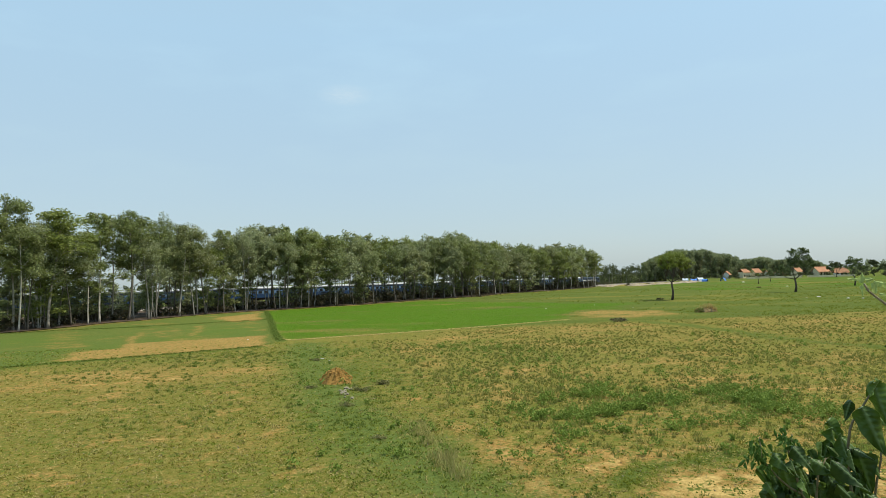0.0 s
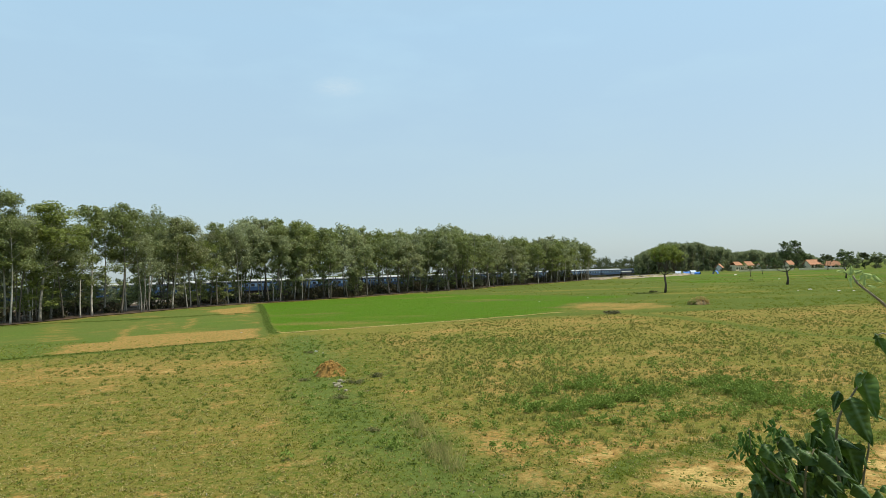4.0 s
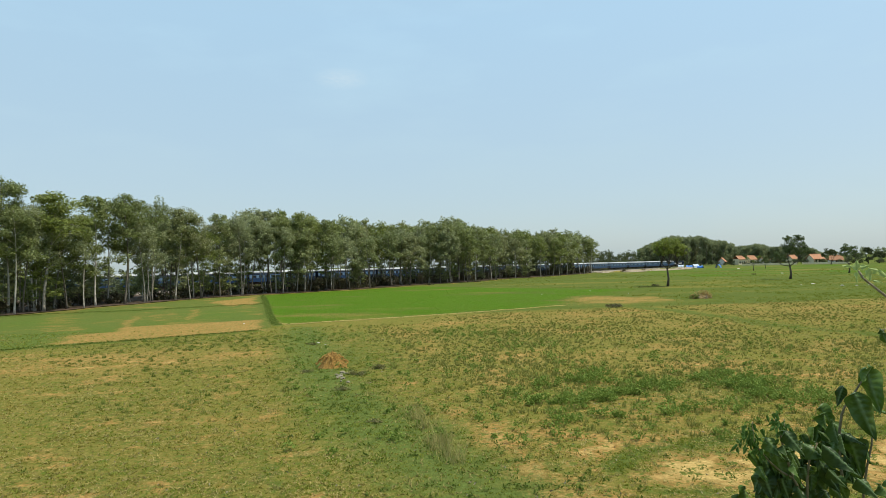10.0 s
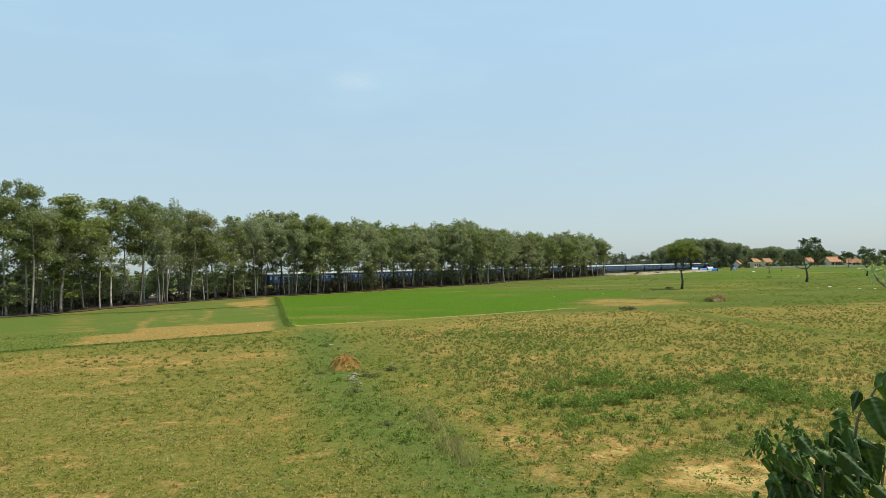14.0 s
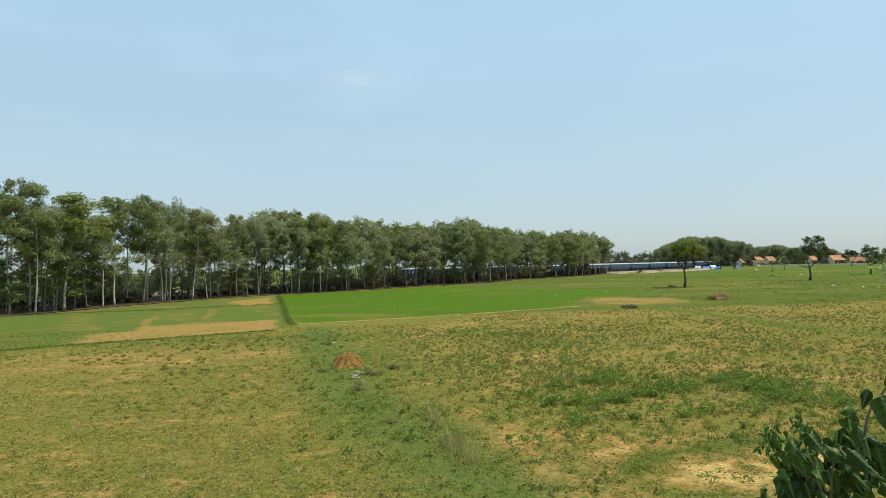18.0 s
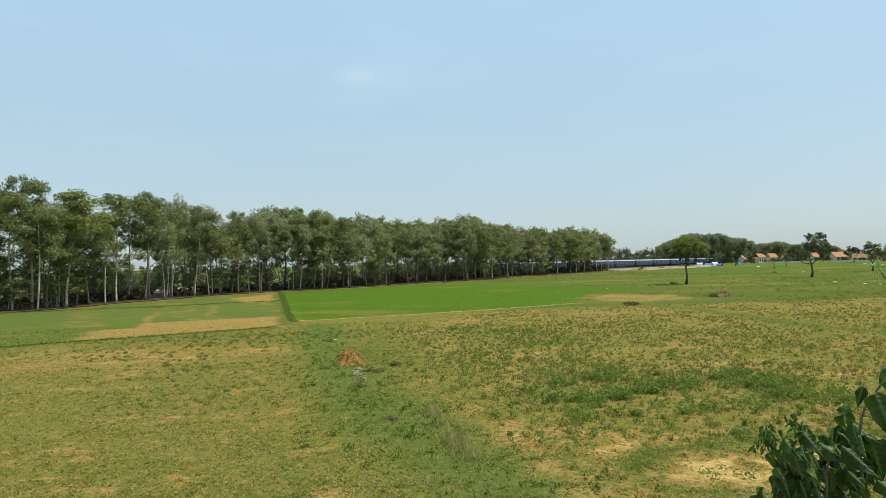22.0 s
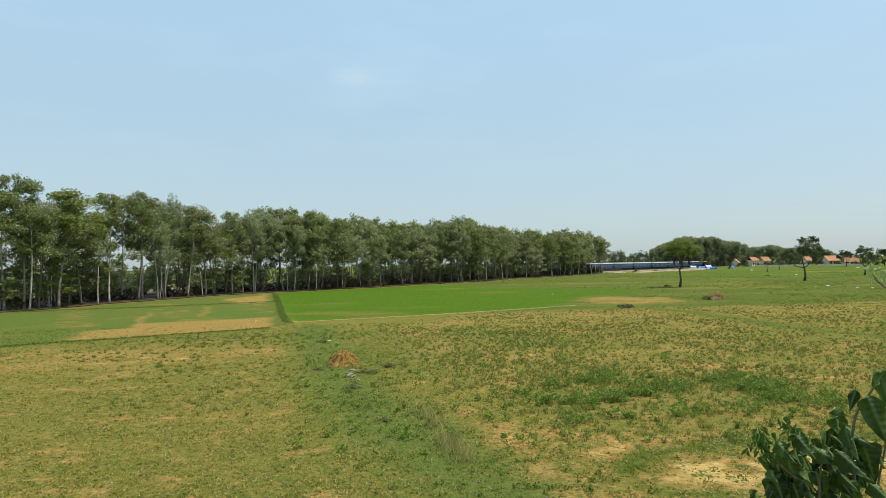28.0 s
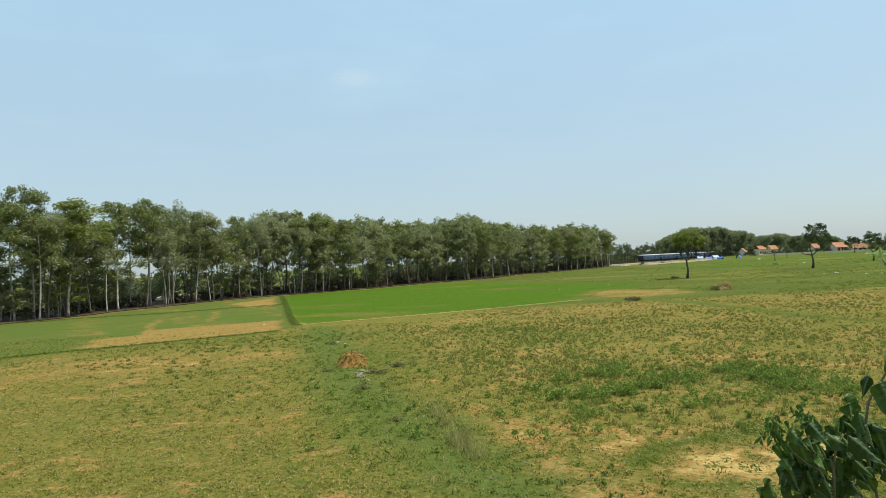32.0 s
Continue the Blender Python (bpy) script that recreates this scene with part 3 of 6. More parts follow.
    dirt = inside(xw, yw, DIRT_YARD, 3.0) * np.clip(0.85 + 0.6 * (n2 - 0.5), 0, 1)
    bare = np.maximum(bare, 0.62 * dirt)
    for line, wd in ((BANK, 0.42), (RIDGE, 0.35), (EDGE, 0.3)):
        g = near_line(x, y, line, wd, 0.4)
        green, bare, lush = np.maximum(green, g), bare * (1 - g), np.maximum(lush, 0.3 * g)
    return bare, green, lush


def ground_z(x, y):
    """Gentle relief; the terrace on which the camera stands falls to the fields, and the land dips with the railway,
    whose fall fits the camera's view.
    """
    x, y = np.asarray(x, float), np.asarray(y, float)
    z = 0.10 * (fbm(x, y, 0.5, 21) - 0.5)
    z = z + 0.22 * near_line(x, y, RIDGE, 0.25, 0.3) + 0.15 * near_line(x, y, BANK, 0.6, 0.5) + 0.15 * near_line(x, y, EDGE, 0.2, 0.3)
    z = z + np.clip((8.0 - y) / 6.0, 0, 1) * 3.4
    dx, dy = x - TRACK_A.x, y - TRACK_A.y
    along, off = dx * TRACK_U.x + dy * TRACK_U.y, dx * TRACK_N.x + dy * TRACK_N.y
    return z + np.minimum(0.0, RAIL_Z - 0.9 - GRADE * np.clip(along, -200, 700)) * np.clip((off + 24) / 14, 0, 1) + 0.5 * near_line(x, y, DIRT, 2.5, 3.0)


# ---- ground ----
def build_ground():
    near = list(np.arange(-4, 11, 0.6)) + list(np.arange(11, 30, 0.22)) + list(np.arange(30, 70, 0.45)) + list(np.arange(70, 150, 1.0)) + list(np.arange(150, 470, 6.0)) + [500, 600, 1000, 1800, 3200, 4800]
    ys = np.array([-4800, -1500, -400, -60, -15, -8] + near)
    inner = np.concatenate([np.arange(-36, -16, 0.45), np.arange(-16, 17, 0.24), np.arange(17, 42, 0.45)])
    outer_l = [-4800, -2500, -1200, -500, -260, -180] + list(np.arange(-130, -36, 1.5))
    outer_r = list(np.arange(42, 130, 1.5)) + list(np.arange(134, 270, 6.0)) + [300, 400, 600, 1200, 2500, 4800]
    xs = np.array(outer_l + list(inner) + outer_r)
    X, Y = np.meshgrid(xs, ys)
    x, y = X.ravel(), Y.ravel()
    z = ground_z(x, y)
    nx = len(xs)
    i, j = np.meshgrid(np.arange(nx - 1), np.arange(len(ys) - 1))
    a = (j * nx + i).ravel()
    f = np.stack([a, a + 1, a + nx + 1, a + nx], axis=1)
    me = bpy.data.meshes.new("ground")
    me.from_pydata(np.stack([x, y, z], axis=1).tolist(), [], f.tolist())
    b, g, c = cover(x, y)
    col = np.stack([b, g, c, np.maximum(0.75 * near_line(x + (fbm(x, y, 0.6, 3) - 0.5) * 1.5, y, PATHWAY, 1.3, 1.3), 0.62 * inside(x, y, STRIPS, 0.4) * np.clip(1.4 - 2.2 * b, 0, 1))], axis=1).astype(np.float32)
    at = me.color_attributes.new("cover", "FLOAT_COLOR", "POINT")
    at.data.foreach_set("color", col.ravel())
    me.materials.append(M_GROUND)
    me.polygons.foreach_set("use_smooth", [True] * len(me.polygons))
    tagged(new("ground", me), "dry farmland with grass, stubble and bare soil", "ground", kind="structure")


build_ground()


# ---- railway ----
def build_railway():
    bed = root("railway_bed", "low stony railway embankment behind the trees", "railway", kind="structure")
    turn = pose(TRACK_A.x, TRACK_A.y, RAIL_Z - 0.95, 0, 0, 90 - TRACK_TURN) @ pose(0, 0, 0, 0, math.degrees(GRADE), 0)
    bed.matrix_basis = turn
    bm = bmesh.new()
    prof = [(-6.5, -0.1), (-2.6, 0.72), (2.6, 0.72), (6.5, -0.1)]
    rows = []
    rng = random.Random(4)
    for k in range(141):
        xx = -260 + 8.0 * k
        rows.append([bm.verts.new((xx, a + rng.uniform(-0.25, 0.25), b + rng.uniform(-0.04, 0.04))) for a, b in prof])
    for a, b in zip(rows, rows[1:]):
        for k in range(3):
            bm.faces.new((a[k], b[k], b[k + 1], a[k + 1]))
    part("ballast", bm, M_BALLAST, bed)
    sl = part("sleeper", boxes((-0.12, -1.35, 0.68, 0.12, 1.35, 0.80)), M_STONE, bed)
    sl.matrix_basis = pose(250, 0, 0)
    for k in range(1, 120):
        share("sleeper", sl, bed, pose(250 + 0.65 * k, 0, 0))
    for side in (-0.835, 0.835):
        part("rail", boxes((-260, side - 0.07, 0.80, 860, side + 0.07, 0.83), (-260, side - 0.035, 0.83, 860, side + 0.035, 0.95)), M_STEEL, bed)


build_railway()
COACH_PITCH, COACHES, LOCO_LEN = 24.2, 15, 19.0


def shell(profile, x0, x1, close=True):
    """A prism along x from a profile of (y, z), with shaped ends."""
    bm = bmesh.new()
    rings = [[bm.verts.new((x, y, z)) for y, z in profile] for x in (x0, x1)]
    n = len(profile)
    for k in range(n if close else n - 1):
        q = (k + 1) % n
        bm.faces.new((rings[0][k], rings[0][q], rings[1][q], rings[1][k]))
    bm.faces.new(list(reversed(rings[0])))
    bm.faces.new(rings[1])
    bmesh.ops.recalc_face_normals(bm, faces=bm.faces)
    return bm


def wheel_mesh():
    bm = bmesh.new()
    m = Matrix.Rotation(radians(90), 4, "X")
    bmesh.ops.create_cone(bm, cap_ends=True, segments=14, radius1=0.46, radius2=0.46, depth=0.13, matrix=m)
    bmesh.ops.create_cone(bm, cap_ends=True, segments=10, radius1=0.16, radius2=0.12, depth=0.26, matrix=m)
    return bm


def add_bogie(thing, x, src=None):
    fr = part("bogie", boxes((-1.7, -1.10, 0.42, 1.7, -0.96, 0.78), (-1.7, 0.96, 0.42, 1.7, 1.10, 0.78), (-0.25, -1.15, 0.5, 0.25, 1.15, 0.9), bev=0.03), M_UNDER, thing) if src is None else share("bogie", src[0], thing, pose(0, 0, 0))
    fr.matrix_basis = pose(x, 0, 0)
    wh = None if src is None else src[1]
    for dx in (-1.22, 1.22):
        for sy in (-0.835, 0.835):
            if wh is None:
                wh = part("wheel", wheel_mesh(), M_STEEL, fr)
                wh.matrix_basis = pose(dx, sy, 0.46)
            else:
                share("wheel", wh, fr, pose(dx, sy, 0.46))
    return fr, wh


def build_coach():
    c = root("railway_coach", "blue passenger railway coach with a grey roof", "railway coach", group="coaches of the train")
    w = 1.60
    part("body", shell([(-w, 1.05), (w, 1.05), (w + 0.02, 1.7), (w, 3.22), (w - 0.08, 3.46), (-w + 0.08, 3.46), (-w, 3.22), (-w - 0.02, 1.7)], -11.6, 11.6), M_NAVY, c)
    arc = [(1.52 * math.cos(math.pi * k / 10), 3.45 + 0.56 * math.sin(math.pi * k / 10) ** 0.85) for k in range(11)]
    smooth(part("roof", shell(arc, -11.55, 11.55), M_ROOF, c))
    part("underframe", boxes((-11.4, -1.2, 0.80, 11.4, 1.2, 1.06), (-4.0, -1.25, 0.35, -1.0, 1.25, 0.85), (0.8, -1.2, 0.42, 3.6, 1.2, 0.85), bev=0.02), M_UNDER, c)
    win = rail = door = None
    for sy in (-1, 1):
        part("waist_band", boxes((-11.58, sy * (w + 0.005) - 0.02, 2.12, 11.58, sy * (w + 0.005) + 0.02, 2.94), bev=0.005), M_SKYBLUE, c, "pale blue painted window band")
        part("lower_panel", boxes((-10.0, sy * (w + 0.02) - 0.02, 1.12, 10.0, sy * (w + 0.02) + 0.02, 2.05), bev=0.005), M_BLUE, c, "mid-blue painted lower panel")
        for k in range(10):
            m = pose(-8.55 + 1.9 * k, sy * (w + 0.035), 2.52)
            if win is None:
                win = part("window", boxes((-0.52, -0.02, -0.32, 0.52, 0.02, 0.32), bev=0.01), M_GLASS, c)
                win.matrix_basis = m
            else:
                share("window", win, c, m)
        for dx in (-10.55, 10.55):
            m = pose(dx, sy * (w + 0.03), 1.18)
            if door is None:
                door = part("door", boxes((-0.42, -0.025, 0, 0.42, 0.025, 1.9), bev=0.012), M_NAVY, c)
                door.matrix_basis = m
            else:
                share("door", door, c, m)
    vent = None
    for k in range(6):
        m = pose(-9 + 3.6 * k, 0, 4.0)
        if vent is None:
            vent = part("roof_ventilator", boxes((-0.3, -0.22, -0.02, 0.3, 0.22, 0.14), bev=0.03), M_ROOF, c)
            vent.matrix_basis = m
        else:
            share("roof_ventilator", vent, c, m)
    part("gangway", boxes((11.6, -0.6, 1.15, 12.08, 0.6, 3.2), bev=0.05), M_UNDER, c)
    part("gangway", boxes((-12.08, -0.6, 1.15, -11.6, 0.6, 3.2), bev=0.05), M_UNDER, c)
    s = add_bogie(c, -7.4)
    add_bogie(c, 7.4, s)
    return c


def build_loco():
    c = root("locomotive", "dark blue diesel locomotive with a pale stripe", "locomotive")
    w = 1.5
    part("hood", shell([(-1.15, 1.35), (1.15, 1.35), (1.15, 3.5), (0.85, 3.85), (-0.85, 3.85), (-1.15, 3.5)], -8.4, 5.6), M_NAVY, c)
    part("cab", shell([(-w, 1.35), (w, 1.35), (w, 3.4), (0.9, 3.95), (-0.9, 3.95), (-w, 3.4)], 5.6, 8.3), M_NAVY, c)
    part("nose", boxes((8.3, -1.1, 1.35, 9.2, 1.1, 2.9), bev=0.08), M_WHITE, c, "white painted nose")
    part("footplate", boxes((-9.3, -w, 1.1, 9.3, w, 1.35), (-2.5, -1.3, 0.4, 2.5, 1.3, 1.1), bev=0.03), M_UNDER, c)
    for sy in (-1, 1):
        part("stripe", boxes((-8.3, sy * 1.165 - 0.015, 2.1, 5.5, sy * 1.165 + 0.015, 2.55), bev=0.004), M_WHITE, c, "white painted stripe")
        part("cab_window", boxes((6.2, sy * 1.51 - 0.02, 2.5, 7.7, sy * 1.51 + 0.02, 3.25), bev=0.01), M_GLASS, c)
        part("handrail", tube([[((-8.8, sy * 1.42, 2.2), 0.03), ((5.2, sy * 1.42, 2.2), 0.03)]], 5), M_STEEL, c)
    part("windscreen", boxes((8.29, -0.9, 2.95, 8.34, 0.9, 3.5), bev=0.01), M_GLASS, c)
    part("headlight", boxes((8.3, -0.25, 3.6, 8.5, 0.25, 3.85), bev=0.04), M_WHITE, c)
    part("exhaust_fan", boxes((-6, -0.6, 3.84, -4.2, 0.6, 3.98), bev=0.05), M_UNDER, c)
    s = add_bogie(c, -5.6)
    add_bogie(c, 5.6, s)
    return c


coach = build_coach()
loco = build_loco()
TRAIN = [(loco, LOCO_LEN / 2)] + [(coach if k == 0 else copy_thing(coach, Matrix()), LOCO_LEN + COACH_PITCH * (k + 0.5)) for k in range(COACHES)]
TRAIN_SPEED, TRAIN_TAIL = 13.0, -5.5


# ---- trees ----
def grow(rng, height, first=0.36, limbs=12, spread=0.17, bend=0.05, lumps=5):
    """A tall slim tree: the stem, its limbs and the centres of the leaf clumps."""
    lean = (rng.uniform(-1, 1) * bend, rng.uniform(-1, 1) * bend)
    ph = rng.uniform(0, 6)
    def stem(f):
        return Vector((height * (lean[0] * f + 0.016 * math.sin(5 * f + ph)), height * (lean[1] * f + 0.012 * math.cos(4 * f + ph)), height * f))
    r0 = height * rng.uniform(0.0058, 0.0090)
    trunk = [[(stem(f), r0 * (1 - 0.85 * f) * (1.35 if f == 0 else 1)) for f in (0, 0.05, 0.15, 0.3, 0.45, 0.6, 0.75, 0.9, 0.96)]]
    twigs, clumps, radii = [], [], []

    def mass(c, size):
        """One rounded head of foliage, made of smaller clumps."""
        for q in range(lumps):
            o = Vector((rng.gauss(0, 1), rng.gauss(0, 1), rng.gauss(0, 0.8))).normalized() * size * rng.uniform(0.35, 0.75)
            clumps.append(c + o)
            radii.append(size * rng.uniform(0.38, 0.62))

    def under(p, size):
        """Keeps a head of foliage below the rounded top of the crown."""
        r = math.hypot(p.x - stem(0.8).x, p.y - stem(0.8).y) / (height * spread)
        return Vector((p.x, p.y, min(p.z, height * (0.99 - 0.16 * r * r) - size * 0.9)))

    for f, size in ((0.94, 0.062), (0.88, 0.088), (0.80, 0.105), (0.70, 0.095)):
        mass(stem(f), height * size)
    for k in range(limbs):
        f = first + (0.93 - first) * (k + rng.random()) / limbs
        w = k * 2.4 + rng.uniform(-0.5, 0.5)
        ln = height * spread * (1.15 - 0.75 * ((f - first) / (1 - first)) ** 1.5) * rng.uniform(0.65, 1.2)
        a = stem(f)
        d = Vector((math.cos(w), math.sin(w), rng.uniform(0.6, 1.25))).normalized()
        mid = a + d * ln * 0.55
        end = a + d * ln + Vector((0, 0, 0.06 * ln))
        r = r0 * (1 - 0.85 * f) * 0.5
        size = height * rng.uniform(0.062, 0.098)
        end = under(end, size)
        twigs.append([(a, r), (mid, r * 0.7), (end, r * 0.3)])
        mass(end, size)
        if rng.random() < 0.75:
            mass(mid + Vector((rng.uniform(-0.5, 0.5), rng.uniform(-0.5, 0.5), rng.uniform(0.0, 0.8))), height * rng.uniform(0.045, 0.07))
        side = d.cross(Vector((0, 0, 1))).normalized() * rng.choice((-1, 1))
        tip = under(mid + (d * 0.4 + side * 0.7).normalized() * ln * 0.5, height * 0.06)
        twigs.append([(mid, r * 0.5), (tip, r * 0.2)])
        mass(tip, height * rng.uniform(0.045, 0.075))
    return trunk, twigs, clumps, radii


def eucalyptus(seed, height=18.0, per=60, leaf=0.40, label="tall eucalyptus tree with pale trunk and grey-green crown", stems=1, name="eucalyptus_tree", **kw):
    rng = random.Random(seed)
    t = root(name, label, "tree", group="eucalyptus belt")
    trunk, twigs, clumps, radii = grow(rng, height, **kw)
    for k in range(1, stems):
        # a second stem from the same root, leaning away
        a, b, c, d = grow(rng, height * rng.uniform(0.8, 0.95), **dict(kw, limbs=max(6, kw["limbs"] - 5)))
        w = rng.uniform(0, 6.28)
        shift = lambda p: Vector(p) + Vector((math.cos(w), math.sin(w), 0)) * (0.35 + 0.09 * p[2])
        trunk += [[(shift(p), r * 0.8) for p, r in path] for path in a]
        twigs += [[(shift(p), r) for p, r in path] for path in b]
        clumps, radii = clumps + [shift(p) for p in c], radii + d
        per = int(per * 0.64)
    smooth(part("trunk", tube(trunk, 6), M_BARK, t))
    part("branch_work", tube(twigs, 3), M_BARK, t)
    crown = foliage(np.random.default_rng(seed), [tuple(c) for c in clumps], radii, per, leaf, 0.85)
    part("crown", crown, M_EUC, t)
    v = np.array(crown[0])
    t["top"] = float(np.percentile(v[:, 2], 99.7))
    t["wide"] = 2 * float(np.percentile(np.hypot(v[:, 0] - v[:, 0].mean(), v[:, 1] - v[:, 1].mean()), 88))
    return t


def edge_at(f):
    """The place along the belt's field edge by length in metres, and the way inward."""
    left = f
    for (x0, y0), (x1, y1) in zip(TREE_EDGE, TREE_EDGE[1:]):
        ln = math.hypot(x1 - x0, y1 - y0)
        if left <= ln:
            return x0 + (x1 - x0) * left / ln, y0 + (y1 - y0) * left / ln
        left -= ln
    return TREE_EDGE[-1]


# heights of the tallest trees along the belt, by bearing (x over y), in metres, fitted to the camera's view
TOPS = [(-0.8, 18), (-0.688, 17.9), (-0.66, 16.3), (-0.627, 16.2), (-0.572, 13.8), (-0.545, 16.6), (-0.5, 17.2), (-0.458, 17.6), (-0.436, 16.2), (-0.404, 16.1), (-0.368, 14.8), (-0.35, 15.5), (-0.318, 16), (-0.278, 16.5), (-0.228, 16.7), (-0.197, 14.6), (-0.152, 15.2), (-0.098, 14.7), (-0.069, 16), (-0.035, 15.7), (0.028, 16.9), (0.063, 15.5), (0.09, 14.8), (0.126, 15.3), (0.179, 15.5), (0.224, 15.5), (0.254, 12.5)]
# the trees that stand out, fitted to the camera's view: bearing, metres behind the edge, height, crown width
OUTSTANDING = [(-0.722, 3.0, 15.2, 6.0), (-0.688, 4.0, 17.9, 5.8), (-0.660, 2.0, 14.8, 5.8), (-0.627, 1.2, 16.2, 7.8), (-0.598, 3.0, 14.2, 6.2), (-0.545, 2.5, 16.6, 6.2),
               (-0.501, 2.0, 17.2, 6.0), (-0.458, 3.0, 17.6, 6.0), (-0.420, 2.0, 16.0, 5.4), (-0.396, 2.5, 16.0, 6.0), (-0.350, 2.0, 15.5, 4.8), (-0.335, 5.0, 14.6, 4.6),
               (-0.318, 2.5, 16.0, 4.8), (-0.300, 4.0, 15.4, 5.0), (-0.286, 7.0, 15.6, 5.0), (-0.266, 4.0, 15.4, 5.0), (-0.252, 2.0, 15.6, 4.8), (-0.240, 6.0, 15.8, 5.0), (-0.228, 3.0, 16.6, 5.2), (-0.208, 4.0, 15.0, 5.0), (-0.184, 3.0, 15.2, 5.0)]


def edge_point(bearing):
    """Where the sight line of that bearing crosses the belt's field edge."""
    for (x0, y0), (x1, y1) in zip(TREE_EDGE, TREE_EDGE[1:]):
        d0, d1 = x0 - bearing * y0, x1 - bearing * y1
        if d0 <= 0 < d1:
            f = d0 / (d0 - d1)
            return x0 + (x1 - x0) * f, y0 + (y1 - y0) * f
    return TREE_EDGE[-1]


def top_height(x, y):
    """The height that the belt reaches at a place, scaled with depth to hold its skyline from the camera."""
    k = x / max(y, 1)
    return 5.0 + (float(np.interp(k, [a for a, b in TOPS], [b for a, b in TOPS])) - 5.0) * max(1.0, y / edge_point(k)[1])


def build_belt():
    near = [eucalyptus(100 + k, 18.0, first=(0.29, 0.37, 0.33, 0.40, 0.34)[k], limbs=11 + k % 3, spread=0.18 + 0.025 * (k % 3), per=27, leaf=0.31, lumps=6, stems=2 if k == 2 else 1) for k in range(5)]
    far = [eucalyptus(110 + k, 18.0, first=(0.24, 0.33, 0.28, 0.36)[k], limbs=12 + k % 3, spread=0.18 + 0.025 * (k % 3), per=15, leaf=0.44, lumps=5, stems=2 if k == 3 else 1) for k in range(4)]
    used = set()
    rng = random.Random(11)

    def stand(src, px, py, h, wide=None):
        s = h / src["top"]
        w = 1.04 * wide / src["wide"] if wide else s * rng.uniform(0.95, 1.3)
        m = pose(px, py, float(ground_z(px, py)) - 0.05, 0, 0, rng.uniform(0, 360)) @ Matrix.Diagonal((w, w * rng.uniform(0.9, 1.1), s, 1))
        if src in used:
            return plant(src, m)
        used.add(src)
        src.matrix_basis = m
        return src

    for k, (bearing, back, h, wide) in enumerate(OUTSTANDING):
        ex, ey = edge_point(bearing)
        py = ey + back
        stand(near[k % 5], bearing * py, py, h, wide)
    total = sum(math.hypot(b[0] - a[0], b[1] - a[1]) for a, b in zip(TREE_EDGE, TREE_EDGE[1:]))
    f = 80.0
    while f < total:
        x, y = edge_at(f)
        for row in range(5):
            if rng.random() < (0.42, 0.36, 0.40, 0.58, 0.68)[row] * (1.0 if y < 140 else 0.5) + (0.26 if y < 112 and row > 1 else 0):
                continue
            off = row * 4.7 + rng.uniform(-1.4, 1.4) + 1.2
            px, py = x - 0.81 * off + rng.uniform(-1, 1), y + 0.586 * off + rng.uniform(-1, 1)
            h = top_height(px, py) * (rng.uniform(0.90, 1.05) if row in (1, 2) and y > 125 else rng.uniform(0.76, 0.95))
            stand(near[rng.randrange(5)] if py < 112 or (py < 130 and row < 3) else far[rng.randrange(4)], px, py, h)
        f += (4.0 if y < 125 else 3.6) * rng.uniform(0.75, 1.25)
    # saplings and coppice growth between the tall stems
    young = eucalyptus(190, 18.0, first=0.10, limbs=13, spread=0.2, per=9, leaf=0.75, lumps=3, label="young eucalyptus sapling between the tall trunks", name="eucalyptus_sapling")
    young.matrix_basis = pose(-62, 96, 0.03) @ Matrix.Diagonal((0.5, 0.5, 0.36, 1))
    for k in range(150):
        x, y = edge_at(rng.uniform(82, 150) if k < 40 else (rng.uniform(82, total - 2) if k < 140 else rng.uniform(total - 75, total)))
        off = rng.uniform(2.0, 24) if k < 140 else rng.uniform(1.0, 12.0)
        h = rng.uniform(3.0, 8.0)
        s = h / 18.0
        t = plant(young, pose(x - 0.81 * off, y + 0.586 * off, 0.03, 0, 0, rng.uniform(0, 360)) @ Matrix.Diagonal((s * 1.7, s * 1.7, s, 1)))
        tagged(t, group="saplings in the belt")


build_belt()


def bush(name, seed, size, material, label, category, per=60, clumps=9, leaf=0.16, group=""):
    rng = random.Random(seed)
    t = root(name, label, category, group=group)
    cs, rs, tw = [], [], []
    for k in range(clumps):
        w, r = rng.uniform(0, 6.28), size * 0.55 * math.sqrt(rng.random())
        c = (r * math.cos(w), r * math.sin(w), size * rng.uniform(0.18, 0.62))
        cs.append(c)
        rs.append(size * rng.uniform(0.2, 0.34))
        tw.append([((c[0] * 0.15, c[1] * 0.15, -0.05), 0.02 * size), (c, 0.008 * size)])
    part("stem_work", tube(tw, 4), M_DARKBARK, t)
    part("foliage", leaves(np.random.default_rng(seed), cs, rs, per, leaf * size, 0.1), material, t)
    return t


